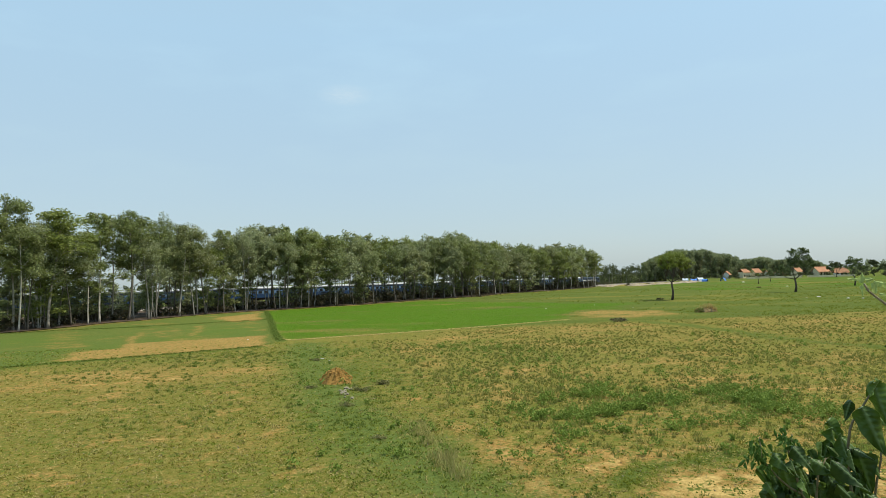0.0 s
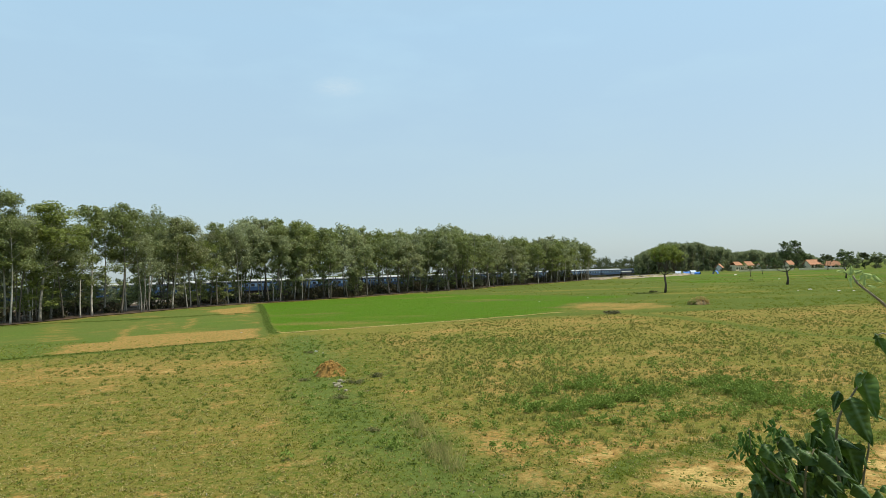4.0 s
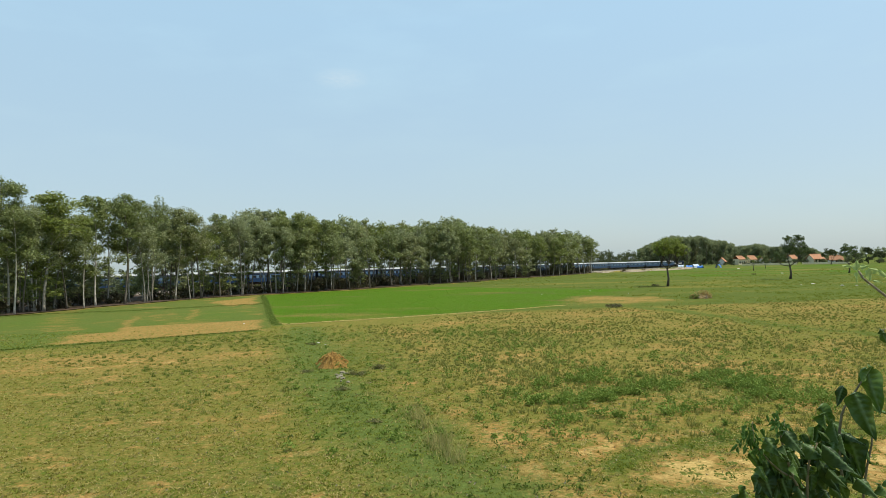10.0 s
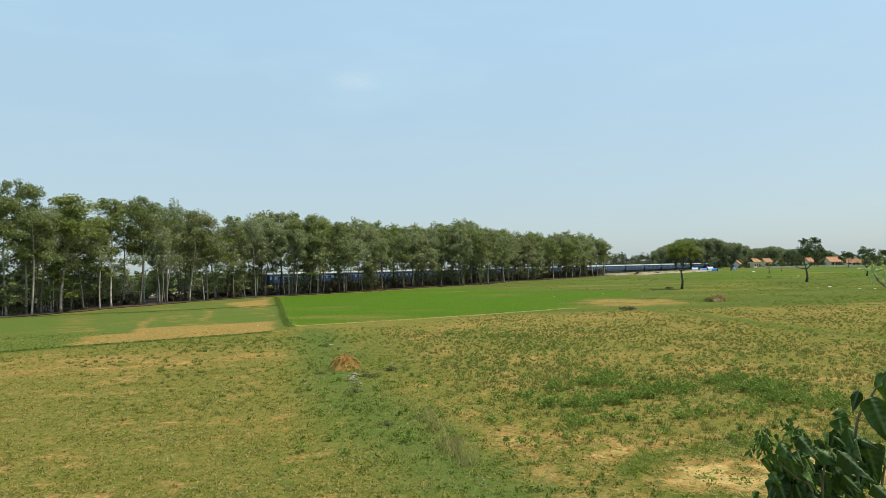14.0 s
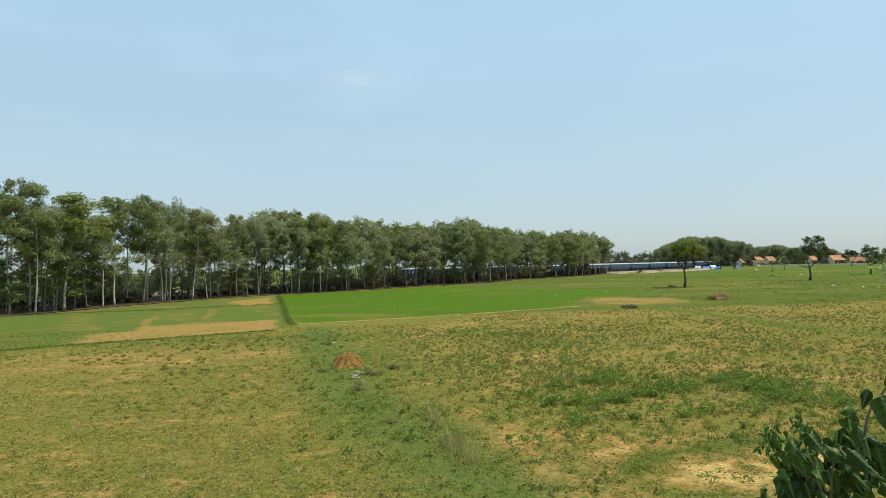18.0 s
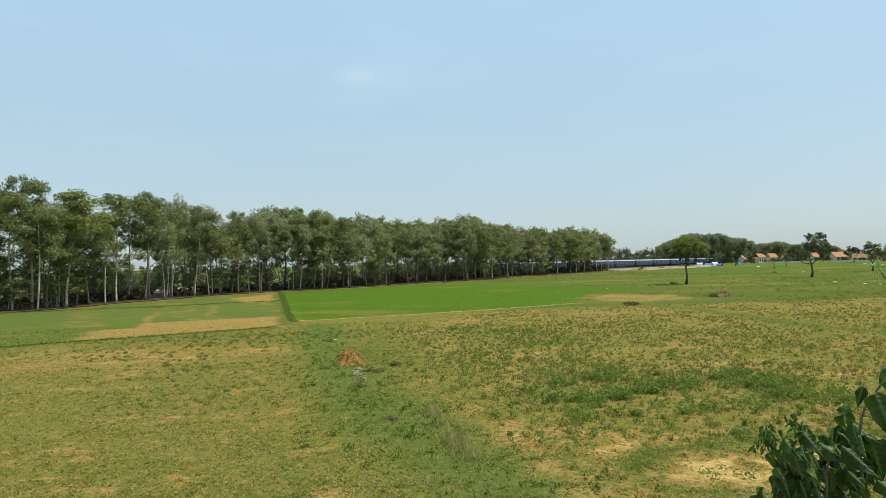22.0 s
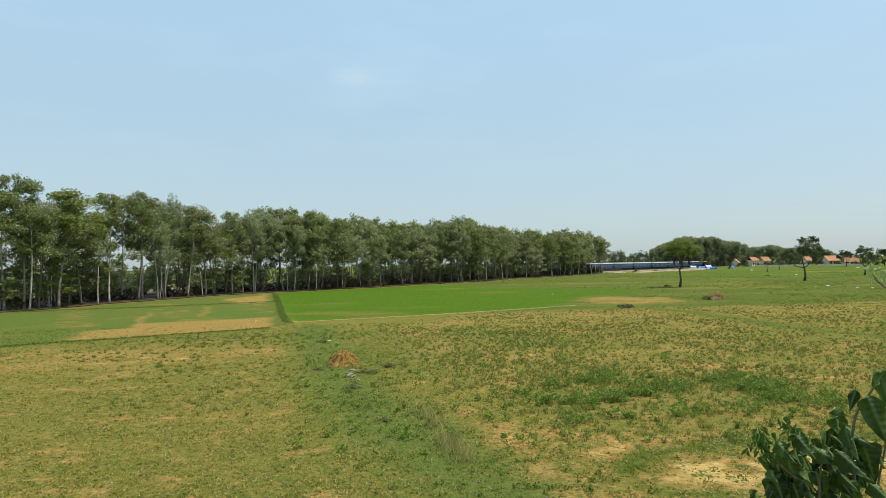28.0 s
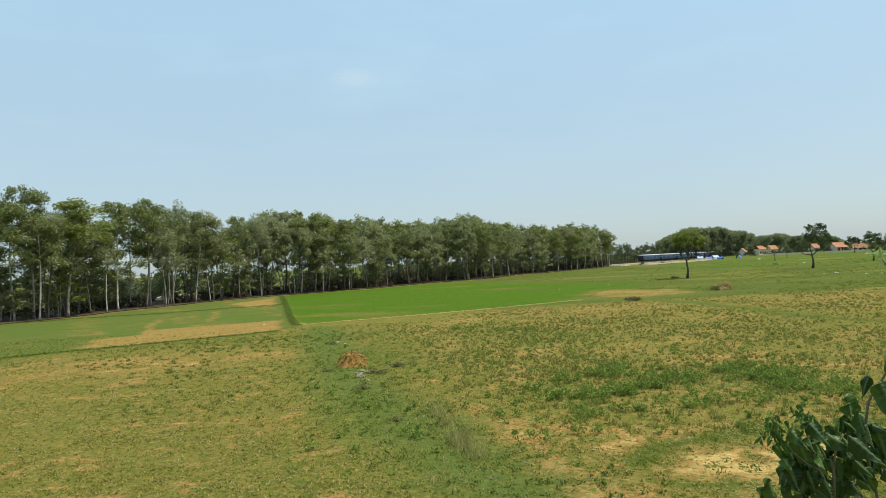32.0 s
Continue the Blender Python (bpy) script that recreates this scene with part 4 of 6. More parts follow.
def build_understory():
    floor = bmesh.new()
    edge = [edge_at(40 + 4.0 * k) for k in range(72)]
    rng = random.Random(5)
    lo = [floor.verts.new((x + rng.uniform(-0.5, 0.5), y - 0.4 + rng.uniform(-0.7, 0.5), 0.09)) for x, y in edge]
    # the sheet runs on to the track, carrying the belt's shade in its colour
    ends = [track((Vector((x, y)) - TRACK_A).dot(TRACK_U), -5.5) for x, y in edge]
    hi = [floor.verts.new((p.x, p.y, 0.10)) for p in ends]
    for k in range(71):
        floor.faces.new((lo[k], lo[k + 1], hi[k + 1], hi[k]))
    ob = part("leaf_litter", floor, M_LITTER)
    tagged(ob, "brown leaf litter under the eucalyptus trees, coloured dark for their shade", "ground", kind="structure")
    kinds = [bush("bush", 300 + k, 1.6, M_BUSH, "dry brownish scrub bush under the trees", "bush", 46, 8, 0.13, group="scrub under the trees") for k in range(4)]
    first = [True] * 4
    for k in range(285):
        x, y = edge_at(rng.uniform(82, 322))
        off = rng.uniform(1.5, 22)
        s = rng.uniform(0.5, 1.25)
        m = pose(x - 0.81 * off, y + 0.586 * off, 0.08, 0, 0, rng.uniform(0, 360)) @ Matrix.Diagonal((s * 1.25, s * 1.25, s, 1))
        if k >= 150:
            p = track(rng.uniform(-70, 200), -rng.uniform(6.5, 13))
            s = rng.uniform(0.6, 1.35)
            m = pose(p.x, p.y, 0.06, 0, 0, rng.uniform(0, 360)) @ Matrix.Diagonal((s * 1.3, s * 1.3, s, 1))
        q = k % 4
        if first[q]:
            kinds[q].matrix_basis, first[q] = m, False
        else:
            plant(kinds[q], m)
    # the thick of the undergrowth between the stems
    cs, rs, tw = [], [], []
    for k in range(330):
        x, y = edge_at(rng.uniform(160, 328) if k > 110 else rng.uniform(84, 190))
        off, h = rng.uniform(4, 20), rng.uniform(0.9, 2.3) * (1.0 if k <= 110 else 1.6)
        px, py = x - 0.81 * off, y + 0.586 * off
        for q in range(6):
            c = (px + rng.gauss(0, 0.35 * h), py + rng.gauss(0, 0.35 * h), h * rng.uniform(0.2, 0.8))
            cs.append(c)
            rs.append(h * rng.uniform(0.2, 0.34))
            tw.append([((px, py, 0.0), 0.03), (c, 0.01)])
    ob = part("undergrowth", leaves(np.random.default_rng(55), cs, rs, 30, 0.30, 0.1, 1.0, 0.36), M_BUSH)
    tagged(ob, "thick dark undergrowth between the eucalyptus stems", "undergrowth", kind="stuff")
    part("stem_work", tube(tw, 3), M_DARKBARK, ob)


build_understory()


def build_far_woods():
    """Woods on the horizon, behind the railway and beyond the village."""
    rng = np.random.default_rng(31)

    def head(cs, rs, x, y, z, size, lumps):
        """One rounded crown, made of smaller clumps."""
        d = rng.normal(size=(lumps, 3))
        d /= np.linalg.norm(d, axis=1)[:, None]
        for o in d:
            k = size * rng.uniform(0.35, 0.75)
            cs.append((x + o[0] * k, y + o[1] * k, z + o[2] * k * 0.85))
            rs.append(size * rng.uniform(0.32, 0.55))

    def wood(n, s0, s1, d0, d1, h0, h1, low, lumps, wide=0.3):
        cs, rs, tr = [], [], []
        for _ in range(n):
            p = track(rng.uniform(s0, s1), rng.uniform(d0, d1))
            h, z0 = rng.uniform(h0, h1), float(ground_z(p.x, p.y))
            tr.append([((p.x, p.y, z0 - 0.1), 0.16), ((p.x, p.y, z0 + h * 0.8), 0.06)])
            for f in np.linspace(low, 1.0, 3):
                head(cs, rs, p.x + rng.normal() * h * 0.06, p.y + rng.normal() * h * 0.06, z0 + h * (f * 0.86), h * wide * rng.uniform(0.5, 0.75), lumps)
        return cs, rs, tr

    def join(*parts):
        return [sum((list(p[k]) for p in parts), []) for k in range(3)]

    cs, rs, tr = join(wood(230, -120, 240, 7, 24, 3.4, 5.4, 0.1, 3, 0.55), wood(60, -190, -60, 7, 22, 3.2, 5.6, 0.15, 3, 0.5), wood(130, -75, 80, 6, 16, 3.4, 5.6, 0.1, 3, 0.55))
    scrub = part("railside_scrub", foliage(rng, cs, rs, 26, 0.5), M_SCRUB)
    tagged(scrub, "thick green scrub along the far side of the railway", "scrub", kind="stuff")
    part("stem_work", tube(tr, 4), M_DARKBARK, scrub)
    cs, rs, tr = join(wood(170, -170, 230, 28, 90, 5.0, 7.2, 0.1, 3, 0.5), wood(120, 200, 420, 20, 60, 8, 12.5, 0.15, 5, 0.42), wood(60, 420, 800, 15, 60, 13, 17, 0.2, 5))
    ob = part("distant_wood", foliage(rng, cs, rs, 24, 0.7), M_SCRUB)
    tagged(ob, "distant green woodland behind the railway line", "woodland", kind="stuff")
    part("trunks", tube(tr, 4), M_FARBARK_HAZED, ob)
    # the plantation: the height of its roof of leaves by bearing, fitted to the camera's view
    cs, rs, tr = [], [], []
    roof_b = [0.310, 0.318, 0.332, 0.350, 0.3665, 0.386, 0.404, 0.416, 0.425, 0.444, 0.458, 0.468, 0.485, 0.498, 0.512, 0.525, 0.541, 0.583, 0.592, 0.599, 0.604]
    roof_z = [10.5, 14.3, 16.7, 19.5, 21.6, 20.1, 21.0, 20.5, 18.0, 17.4, 15.3, 12.9, 13.7, 14.7, 13.3, 12.0, 11.8, 10.4, 9.1, 5.9, 3.5]
    for _ in range(300):
        b = rng.uniform(0.312, 0.602)
        y = 425 + rng.uniform(0, 50)
        px = b * y
        h = 5 + (float(np.interp(b, roof_b, roof_z)) - 5) * y / 425
        h -= 0.05 * h * rng.random() + 0.3
        tr.append([((px, y, -0.1), 0.2), ((px, y, h * 0.8), 0.08)])
        for f in (0.10, 0.24, 0.38, 0.52, 0.66, 0.78):
            head(cs, rs, px + rng.normal() * 1.2, y + rng.normal() * 0.9, h * f, rng.uniform(1.9, 2.8), 4)
        size = rng.uniform(2.4, 3.6) if h > 12 else rng.uniform(1.6, 2.4)
        head(cs, rs, px, y, h - size * 1.05, size, 8)
    for _ in range(130):
        y = 440 + 100 * rng.random()
        bx = rng.uniform(0.60, 0.98)
        px, h = bx * y, rng.uniform(4, 5.5) if bx < 0.665 else rng.uniform(6.5, 10.0)
        for f in (0.3, 0.6, 0.82):
            head(cs, rs, px + rng.normal(), y + rng.normal(), h * f, h * rng.uniform(0.22, 0.34), 4)
    ob = part("distant_plantation", foliage(rng, cs, rs, 30, 0.78, 0.95), M_FAR_HAZED)
    tagged(ob, "dense distant plantation behind the village", "woodland", kind="stuff")
    part("trunks", tube(tr, 4), M_FARBARK_HAZED, ob)


build_far_woods()


def field_tree(seed, x, y, height, fork, lobes, label, thick=0.021, leaf=0.26, per=30, lumps=6, mat=None, bark=None, lean=0.0):
    """A field tree: a forked dark trunk whose limbs carry separate heads of foliage. Each lobe: x, y, z and radius."""
    rng = random.Random(seed)
    t = root("field_tree", label, "tree", pose(x, y, float(ground_z(x, y)) - 0.05), group="trees in the fields")
    r0 = height * thick
    tip = Vector((lean, 0, fork))
    paths = [[((0, 0, 0), r0 * 1.5), ((0.3 * lean + 0.02 * height, 0, fork * 0.45), r0), (tip, r0 * 0.85)]]
    twigs, cs, rs, forks = [], [], [], []
    for k, (lx, ly, lz, lr) in enumerate(lobes):
        c = Vector((lx, ly, lz))
        low = c - Vector((0, 0, lr * 0.5))
        if k < 3:
            mid = tip.lerp(low, 0.5) + Vector((0.22 * (lx - lean), 0.22 * ly, -0.05 * height))
            forks.append(mid)
            paths.append([(tip, r0 * 0.56), (mid, r0 * 0.36), (low, r0 * 0.14)])
        else:
            near_fork = min(forks, key=lambda p: (p - low).length)
            bend = near_fork.lerp(low, 0.5) + Vector((0.06 * height * rng.uniform(-1, 1), 0, 0.03 * height * rng.uniform(-1, 1)))
            twigs.append([(near_fork, r0 * 0.26), (bend, r0 * 0.18), (low, r0 * 0.10)])
        for q in range(lumps):
            o = Vector((rng.gauss(0, 1), rng.gauss(0, 1), rng.gauss(0, 0.8))).normalized() * lr * rng.uniform(0.3, 0.8)
            cs.append(tuple(c + o))
            rs.append(lr * rng.uniform(0.28, 0.5))
            twigs.append([(low, r0 * 0.16), (c + o, r0 * 0.05)])
    smooth(part("trunk", tube(paths, 8), bark or M_DARKBARK, t))
    part("branch_work", tube(twigs, 4), M_DARKBARK, t)
    part("crown", foliage(np.random.default_rng(seed), cs, rs, per, leaf, 0.8), mat or M_ACACIA, t)
    return t


def dome(seed, n, radius, z0, z1, size):
    """Lobes spread over an umbrella-shaped crown."""
    rng = random.Random(seed)
    out = []
    for k in range(n):
        q = n - 1 - k
        w, r = 2.4 * q, radius * math.sqrt((q + 0.5) / n)
        out.append((r * math.cos(w), r * math.sin(w), z0 + (z1 - z0) * math.sqrt(max(0, 1 - (r / radius) ** 2)) * rng.uniform(0.75, 1.0), size * rng.uniform(0.8, 1.2)))
    return out


field_tree(41, 40.3, 113.2, 9.0, 3.2, [(x + 0.45, y, z, r) for x, y, z, r in dome(41, 30, 2.75, 5.9, 8.25, 1.05) + dome(47, 14, 2.5, 5.6, 6.9, 0.9)], "lone acacia tree with a rounded green crown standing in the field", thick=0.019, per=64, leaf=0.19, mat=M_ACACIA)
field_tree(42, 73.0, 132.6, 9.2, 2.7, [(-2.3, 0.3, 4.9, 1.25), (2.5, -0.2, 7.1, 1.45), (-0.5, 0, 7.0, 1.2), (1.5, 0.9, 8.0, 1.35), (2.7, 0.2, 8.3, 1.0), (-0.6, 0, 8.4, 0.8), (0.7, -0.4, 7.3, 1.25), (3.4, 0.3, 6.3, 0.95), (0.3, 0.6, 5.9, 1.0), (1.7, -0.7, 5.9, 1.0), (-2.9, -0.3, 5.3, 0.75), (3.9, -0.3, 5.6, 0.6), (-1.5, -0.8, 4.6, 0.8), (2.4, 0.5, 4.4, 0.5), (1.1, 0.1, 6.7, 1.3), (2.9, -0.5, 6.5, 1.15), (0.2, 0.3, 8.9, 0.55), (2.0, 0.1, 8.9, 0.7), (-0.7, 0.2, 6.2, 0.8)],
           "dark field tree with open forked branches and an uneven crown", thick=0.021, leaf=0.21, per=70, lumps=8, mat=M_DARKTREE)
field_tree(43, 106.9, 217, 5.4, 2.0, [(-1.9, 0, 4.3, 0.8), (1.6, 0, 4.5, 0.8), (0.2, 0.4, 3.2, 0.7), (2.6, 0.3, 4.9, 0.5), (-2.4, 0.3, 4.9, 0.4)], "low forked tree with thin foliage before the village houses", leaf=0.28, per=14)
field_tree(44, 127.9, 250, 4.9, 1.6, [(0, 0, 3.6, 1.1), (-0.8, 0, 3.0, 0.9), (0.8, 0.2, 2.8, 0.9), (0.1, 0, 4.3, 0.7)], "small dark tree before the village houses", leaf=0.35, mat=M_DARKTREE)
field_tree(45, 105.7, 164.1, 7.8, 2.4, dome(45, 14, 2.1, 4.2, 7.2, 1.0), "round dark tree on the pasture before the village", leaf=0.27, per=44, mat=M_DARKTREE)
field_tree(46, 184.8, 300, 8.6, 2.0, dome(46, 10, 2.8, 4.0, 7.2, 1.4), "dark round tree before the village roofs", leaf=0.45, per=44, mat=M_SCRUB)
field_tree(47, 202.5, 300, 9.0, 1.2, dome(48, 9, 1.7, 4.5, 7.8, 1.2) + [(0.6, 0, 2.6, 1.5), (-0.7, 0.2, 1.7, 1.3)], "tall narrow dark tree at the edge of the village", leaf=0.45, per=44, mat=M_SCRUB)
field_tree(48, 207.8, 300, 6.8, 1.2, dome(49, 10, 2.7, 2.6, 5.5, 1.3), "low spreading dark tree at the edge of the village", leaf=0.45, per=44, mat=M_SCRUB)
field_tree(49, 217.5, 300, 9.4, 2.0, dome(50, 12, 3.4, 4.2, 8.0, 1.5), "broad dark tree at the edge of the village", leaf=0.45, per=44, mat=M_SCRUB)
field_tree(53, 262, 398, 6.6, 1.2, dome(55, 8, 2.6, 2.6, 5.2, 1.3), "low dark tree behind the village roofs", leaf=0.45, per=40, mat=M_SCRUB)
field_tree(54, 191.0, 362, 5.2, 0.9, dome(56, 8, 2.4, 1.8, 4.2, 1.1), "broad dark bushy tree among the village houses", leaf=0.45, per=40, mat=M_SCRUB)
field_tree(55, 178.9, 364, 3.2, 0.7, dome(57, 6, 0.9, 1.2, 2.4, 0.7), "small dark bush between two village houses", leaf=0.4, per=40, mat=M_SCRUB)
field_tree(56, 222.5, 360, 3.2, 0.7, dome(58, 6, 1.7, 1.2, 2.2, 0.8), "small dark bush beside a village house", leaf=0.4, per=40, mat=M_SCRUB)
field_tree(57, 167.5, 366, 5.0, 0.9, dome(59, 6, 1.3, 1.6, 3.6, 0.9), "small dark tree beside a gabled house", leaf=0.4, per=40, mat=M_SCRUB)
field_tree(50, 203.5, 379, 5.6, 1.2, dome(51, 8, 3.0, 2.0, 4.8, 1.2), "broad dark bushy tree among the village houses", leaf=0.5, mat=M_FAR_HAZED)
field_tree(52, 157, 384, 7.6, 2.0, dome(52, 8, 2.4, 3.6, 6.6, 1.2), "dark tree beside a small gabled house", leaf=0.5, mat=M_FAR_HAZED)
field_tree(51, -37.1, 133.5, 18.4, 10.5, dome(53, 24, 3.0, 14.2, 17.3, 1.1) + dome(54, 14, 2.6, 11.6, 14.2, 1.1), "tall tree with a dense domed crown in the belt", thick=0.009, leaf=0.26, per=44, mat=M_EUC, bark=M_BARK)


# ---- village, tents and rubbish in the distance ----
def house(x, y, turn, w, d, h, ridge, wall_mat, label, hip=0.0, porch=False):
    t = root("village_house", label, "house", pose(x, y, -0.05, 0, 0, turn), group="village houses")
    th = 0.25
    part("wall", boxes((-w / 2, -d / 2, 0, w / 2, -d / 2 + th, h)), wall_mat, t)
    part("wall", boxes((-w / 2, d / 2 - th, 0, w / 2, d / 2, h)), wall_mat, t)
    for sx in (-1, 1):
        bm = bmesh.new()
        x0, x1 = sorted((sx * w / 2, sx * (w / 2 - th)))
        pts = [(-d / 2 + th, 0), (d / 2 - th, 0), (d / 2 - th, h), (0, h + (ridge * 0.93 if not hip else 0.02)), (-d / 2 + th, h)]
        ra, rb = [bm.verts.new((x0, a, b)) for a, b in pts], [bm.verts.new((x1, a, b)) for a, b in pts]
        bm.faces.new(list(reversed(ra)))
        bm.faces.new(rb)
        for k in range(5):
            bm.faces.new((ra[k], ra[(k + 1) % 5], rb[(k + 1) % 5], rb[k]))
        bmesh.ops.recalc_face_normals(bm, faces=bm.faces)
        part("gable_wall", bm, wall_mat, t)
    o = 0.55
    for sy in (-1, 1):
        bm = bmesh.new()
        for dz in (0.0, 0.16):
            q = [(-w / 2 - o, sy * (d / 2 + o), h - 0.25 + dz), (w / 2 + o, sy * (d / 2 + o), h - 0.25 + dz), (w / 2 + o - hip, 0, h + ridge + dz), (-w / 2 - o + hip, 0, h + ridge + dz)]
            vs = [bm.verts.new(v) for v in q]
            bm.faces.new(vs)
        bm.verts.ensure_lookup_table()
        for k in range(4):
            bm.faces.new([bm.verts[i] for i in (k, (k + 1) % 4, 4 + (k + 1) % 4, 4 + k)])
        bmesh.ops.recalc_face_normals(bm, faces=bm.faces)
        sl = part("roof_slope", bm, M_TILE, t)
        tile = boxes((-w / 2 - o + 0.02, -0.05, 0, w / 2 + o - 0.02, 0.05, 0.06), bev=0.02)
        ln = math.hypot(d / 2 + o, ridge + 0.25)
        src = part("tile_course", tile, M_TILE, sl)
        for k in range(1, 8):
            f = k / 8
            sc = 1 - hip * 2 * f / (w + 2 * o)
            m = pose(0, sy * (d / 2 + o) * (1 - f), h - 0.25 + 0.16 + (ridge + 0.25) * f) @ Matrix.Diagonal((sc, 1, 1, 1))
            if k == 1:
                src.matrix_basis = m
            else:
                share("tile_course", src, sl, m)
    part("ridge_cap", tube([[((-w / 2 - o + hip, 0, h + ridge + 0.14), 0.16), ((w / 2 + o - hip, 0, h + ridge + 0.14), 0.16)]], 6), M_TILE, t)
    part("door", boxes((-0.5, -d / 2 - 0.04, 0.05, 0.5, -d / 2 + 0.05, 2.05), bev=0.02), M_DARKWOOD, t)
    for wx in (-w * 0.3, w * 0.3):
        wi = part("window", boxes((wx - 0.55, -d / 2 - 0.03, 1.0, wx + 0.55, -d / 2 + 0.05, 2.0), bev=0.02), M_GLASS, t)
        part("window_frame", boxes((wx - 0.63, -d / 2 - 0.06, 0.92, wx + 0.63, -d / 2 - 0.02, 1.0), (wx - 0.63, -d / 2 - 0.06, 2.0, wx + 0.63, -d / 2 - 0.02, 2.08), bev=0.01), M_DARKWOOD, wi)
    if porch:
        part("porch_roof", boxes((-w / 2, -d / 2 - 2.4, 2.35, w / 2, -d / 2 - 0.01, 2.5), bev=0.02), M_TILE, t)
        for k in range(3):
            part("porch_post", boxes((-w / 2 + 0.2 + k * (w - 0.6) / 2, -d / 2 - 2.3, 0, -w / 2 + 0.4 + k * (w - 0.6) / 2, -d / 2 - 2.1, 2.36), bev=0.02), wall_mat, t)
    return t


house(166.3, 375, 52, 3.6, 3.4, 2.4, 1.9, M_WHITE, "small whitewashed gabled house at the wood's edge")
house(174.0, 370, 28, 6.4, 4.2, 3.5, 1.7, M_CREAM, "cream plastered house with an orange clay tile roof", 1.2)
house(182.8, 374, 22, 4.8, 4.0, 3.2, 2.0, M_CREAM, "cream house with a steep orange tile roof")
house(191.7, 379, 60, 2.6, 2.6, 2.4, 1.6, M_WHITE, "tiny white gabled house among dark trees")
house(196.5, 374, 36, 3.8, 3.0, 2.4, 0.9, M_WHITE, "low white house with a shallow tile roof")
house(207.1, 374, 28, 5.0, 4.0, 2.9, 2.1, M_CREAM, "cream house with an orange tile roof behind a field tree")
house(216.2, 366, 20, 8.2, 5.5, 2.2, 2.9, M_CREAM, "long cream house with a large orange clay tile roof", 0.0, True)
house(217.0, 348, -22, 6.6, 4.6, 1.8, 2.5, M_WHITE, "low white house with a deep clay tile roof", 1.0)


def compound_wall(x0, y0, x1, y1, label):
    t = root("compound_wall", label, "wall", pose(x0, y0, -0.08, 0, 0, math.degrees(math.atan2(y1 - y0, x1 - x0))))
    ln = math.hypot(x1 - x0, y1 - y0)
    n = max(2, round(ln / 4))
    for k in range(n):
        part("wall_panel", boxes((ln * k / n + 0.16, -0.1, 0, ln * (k + 1) / n - 0.16, 0.1, 0.95), bev=0.02), M_CREAM, t)
    for k in range(n + 1):
        part("wall_pier", boxes((ln * k / n - 0.16, -0.16, 0, ln * k / n + 0.16, 0.16, 1.1), bev=0.03), M_CREAM, t)


# bushes against the village walls
def build_village_bushes():
    rng = random.Random(64)
    src = [bush("bush", 330 + k, 2.0, M_SCRUB, "dark green bush before the village houses", "bush", 40, 8, 0.15, group="bushes by the village") for k in range(2)]
    for k, (b, y, s) in enumerate(((0.436, 372, 1.5), (0.449, 366, 0.9), (0.457, 368, 1.4), (0.462, 358, 0.7), (0.4775, 362, 1.1), (0.4845, 364, 0.8), (0.497, 366, 1.2), (0.506, 360, 1.5), (0.517, 362, 1.6), (0.524, 366, 1.9), (0.548, 368, 1.2), (0.563, 366, 1.7), (0.571, 366, 1.9), (0.576, 358, 0.8), (0.594, 358, 0.8), (0.607, 350, 1.6), (0.613, 352, 1.3), (0.634, 344, 1.4), (0.641, 342, 1.7), (0.650, 340, 1.3), (0.661, 330, 1.4), (0.690, 320, 1.3), (0.70, 322, 1.5))):
        m = pose(b * y, y, float(ground_z(b * y, y)) - 0.05, 0, 0, rng.uniform(0, 360)) @ Matrix.Diagonal((s * 1.25, s * 1.25, s, 1))
        if k < 2:
            src[k].matrix_basis = m
        else:
            plant(src[k % 2], m)


build_village_bushes()


compound_wall(163, 343, 187, 333, "low whitewashed wall before the village houses")
compound_wall(189, 331, 205, 318, "low whitewashed wall at the edge of the pasture")


def tent(x, y, turn, w, d, h, mat, label):
    t = root("tarpaulin_tent", label, "tent", pose(x, y, -0.05, 0, 0, turn), group="tents by the wood")
    rng = random.Random(int(x * 7))
    bm = bmesh.new()
    n = 7
    rows = []
    for i in range(n):
        f = i / (n - 1)
        rows.append([bm.verts.new((-w / 2 + w * f, dy * d / 2, zz * h + rng.uniform(-0.08, 0.08) - 0.18 * math.sin(math.pi * f) * (zz > 0.9))) for dy, zz in ((-1.05, 0.02), (-0.8, 0.55), (0, 1.0), (0.8, 0.55), (1.05, 0.02))])
    for a, b in zip(rows, rows[1:]):
        for k in range(4):
            bm.faces.new((a[k], b[k], b[k + 1], a[k + 1]))
    ob = part("sheet", bm, mat, t)
    md = ob.modifiers.new("thickness", "SOLIDIFY")
    md.thickness = 0.03
    for sx in (-1, 1):
        part("pole", tube([[((sx * w / 2, 0, 0), 0.05), ((sx * w / 2, 0, h + 0.05), 0.05)]], 6), M_DARKWOOD, t)
    return t


tent(113.3, 300, -15, 2.6, 2.6, 1.9, M_TARPW, "pale blue tarpaulin tent at the field's far edge")
tent(116.6, 298, -20, 2.8, 3.0, 1.6, M_TARP, "bright blue tarpaulin tent at the field's far edge")
tent(120.6, 301, 10, 2.8, 2.6, 2.1, M_TARPW, "wide pale tarpaulin tent with a sagging ridge")
tent(121.6, 297.5, -40, 2.4, 2.0, 1.3, M_TARP, "small blue tarpaulin tent beside a pale one")
tent(129.0, 295, 50, 2.2, 2.2, 1.7, M_TARP, "small blue tarpaulin tent near the houses")


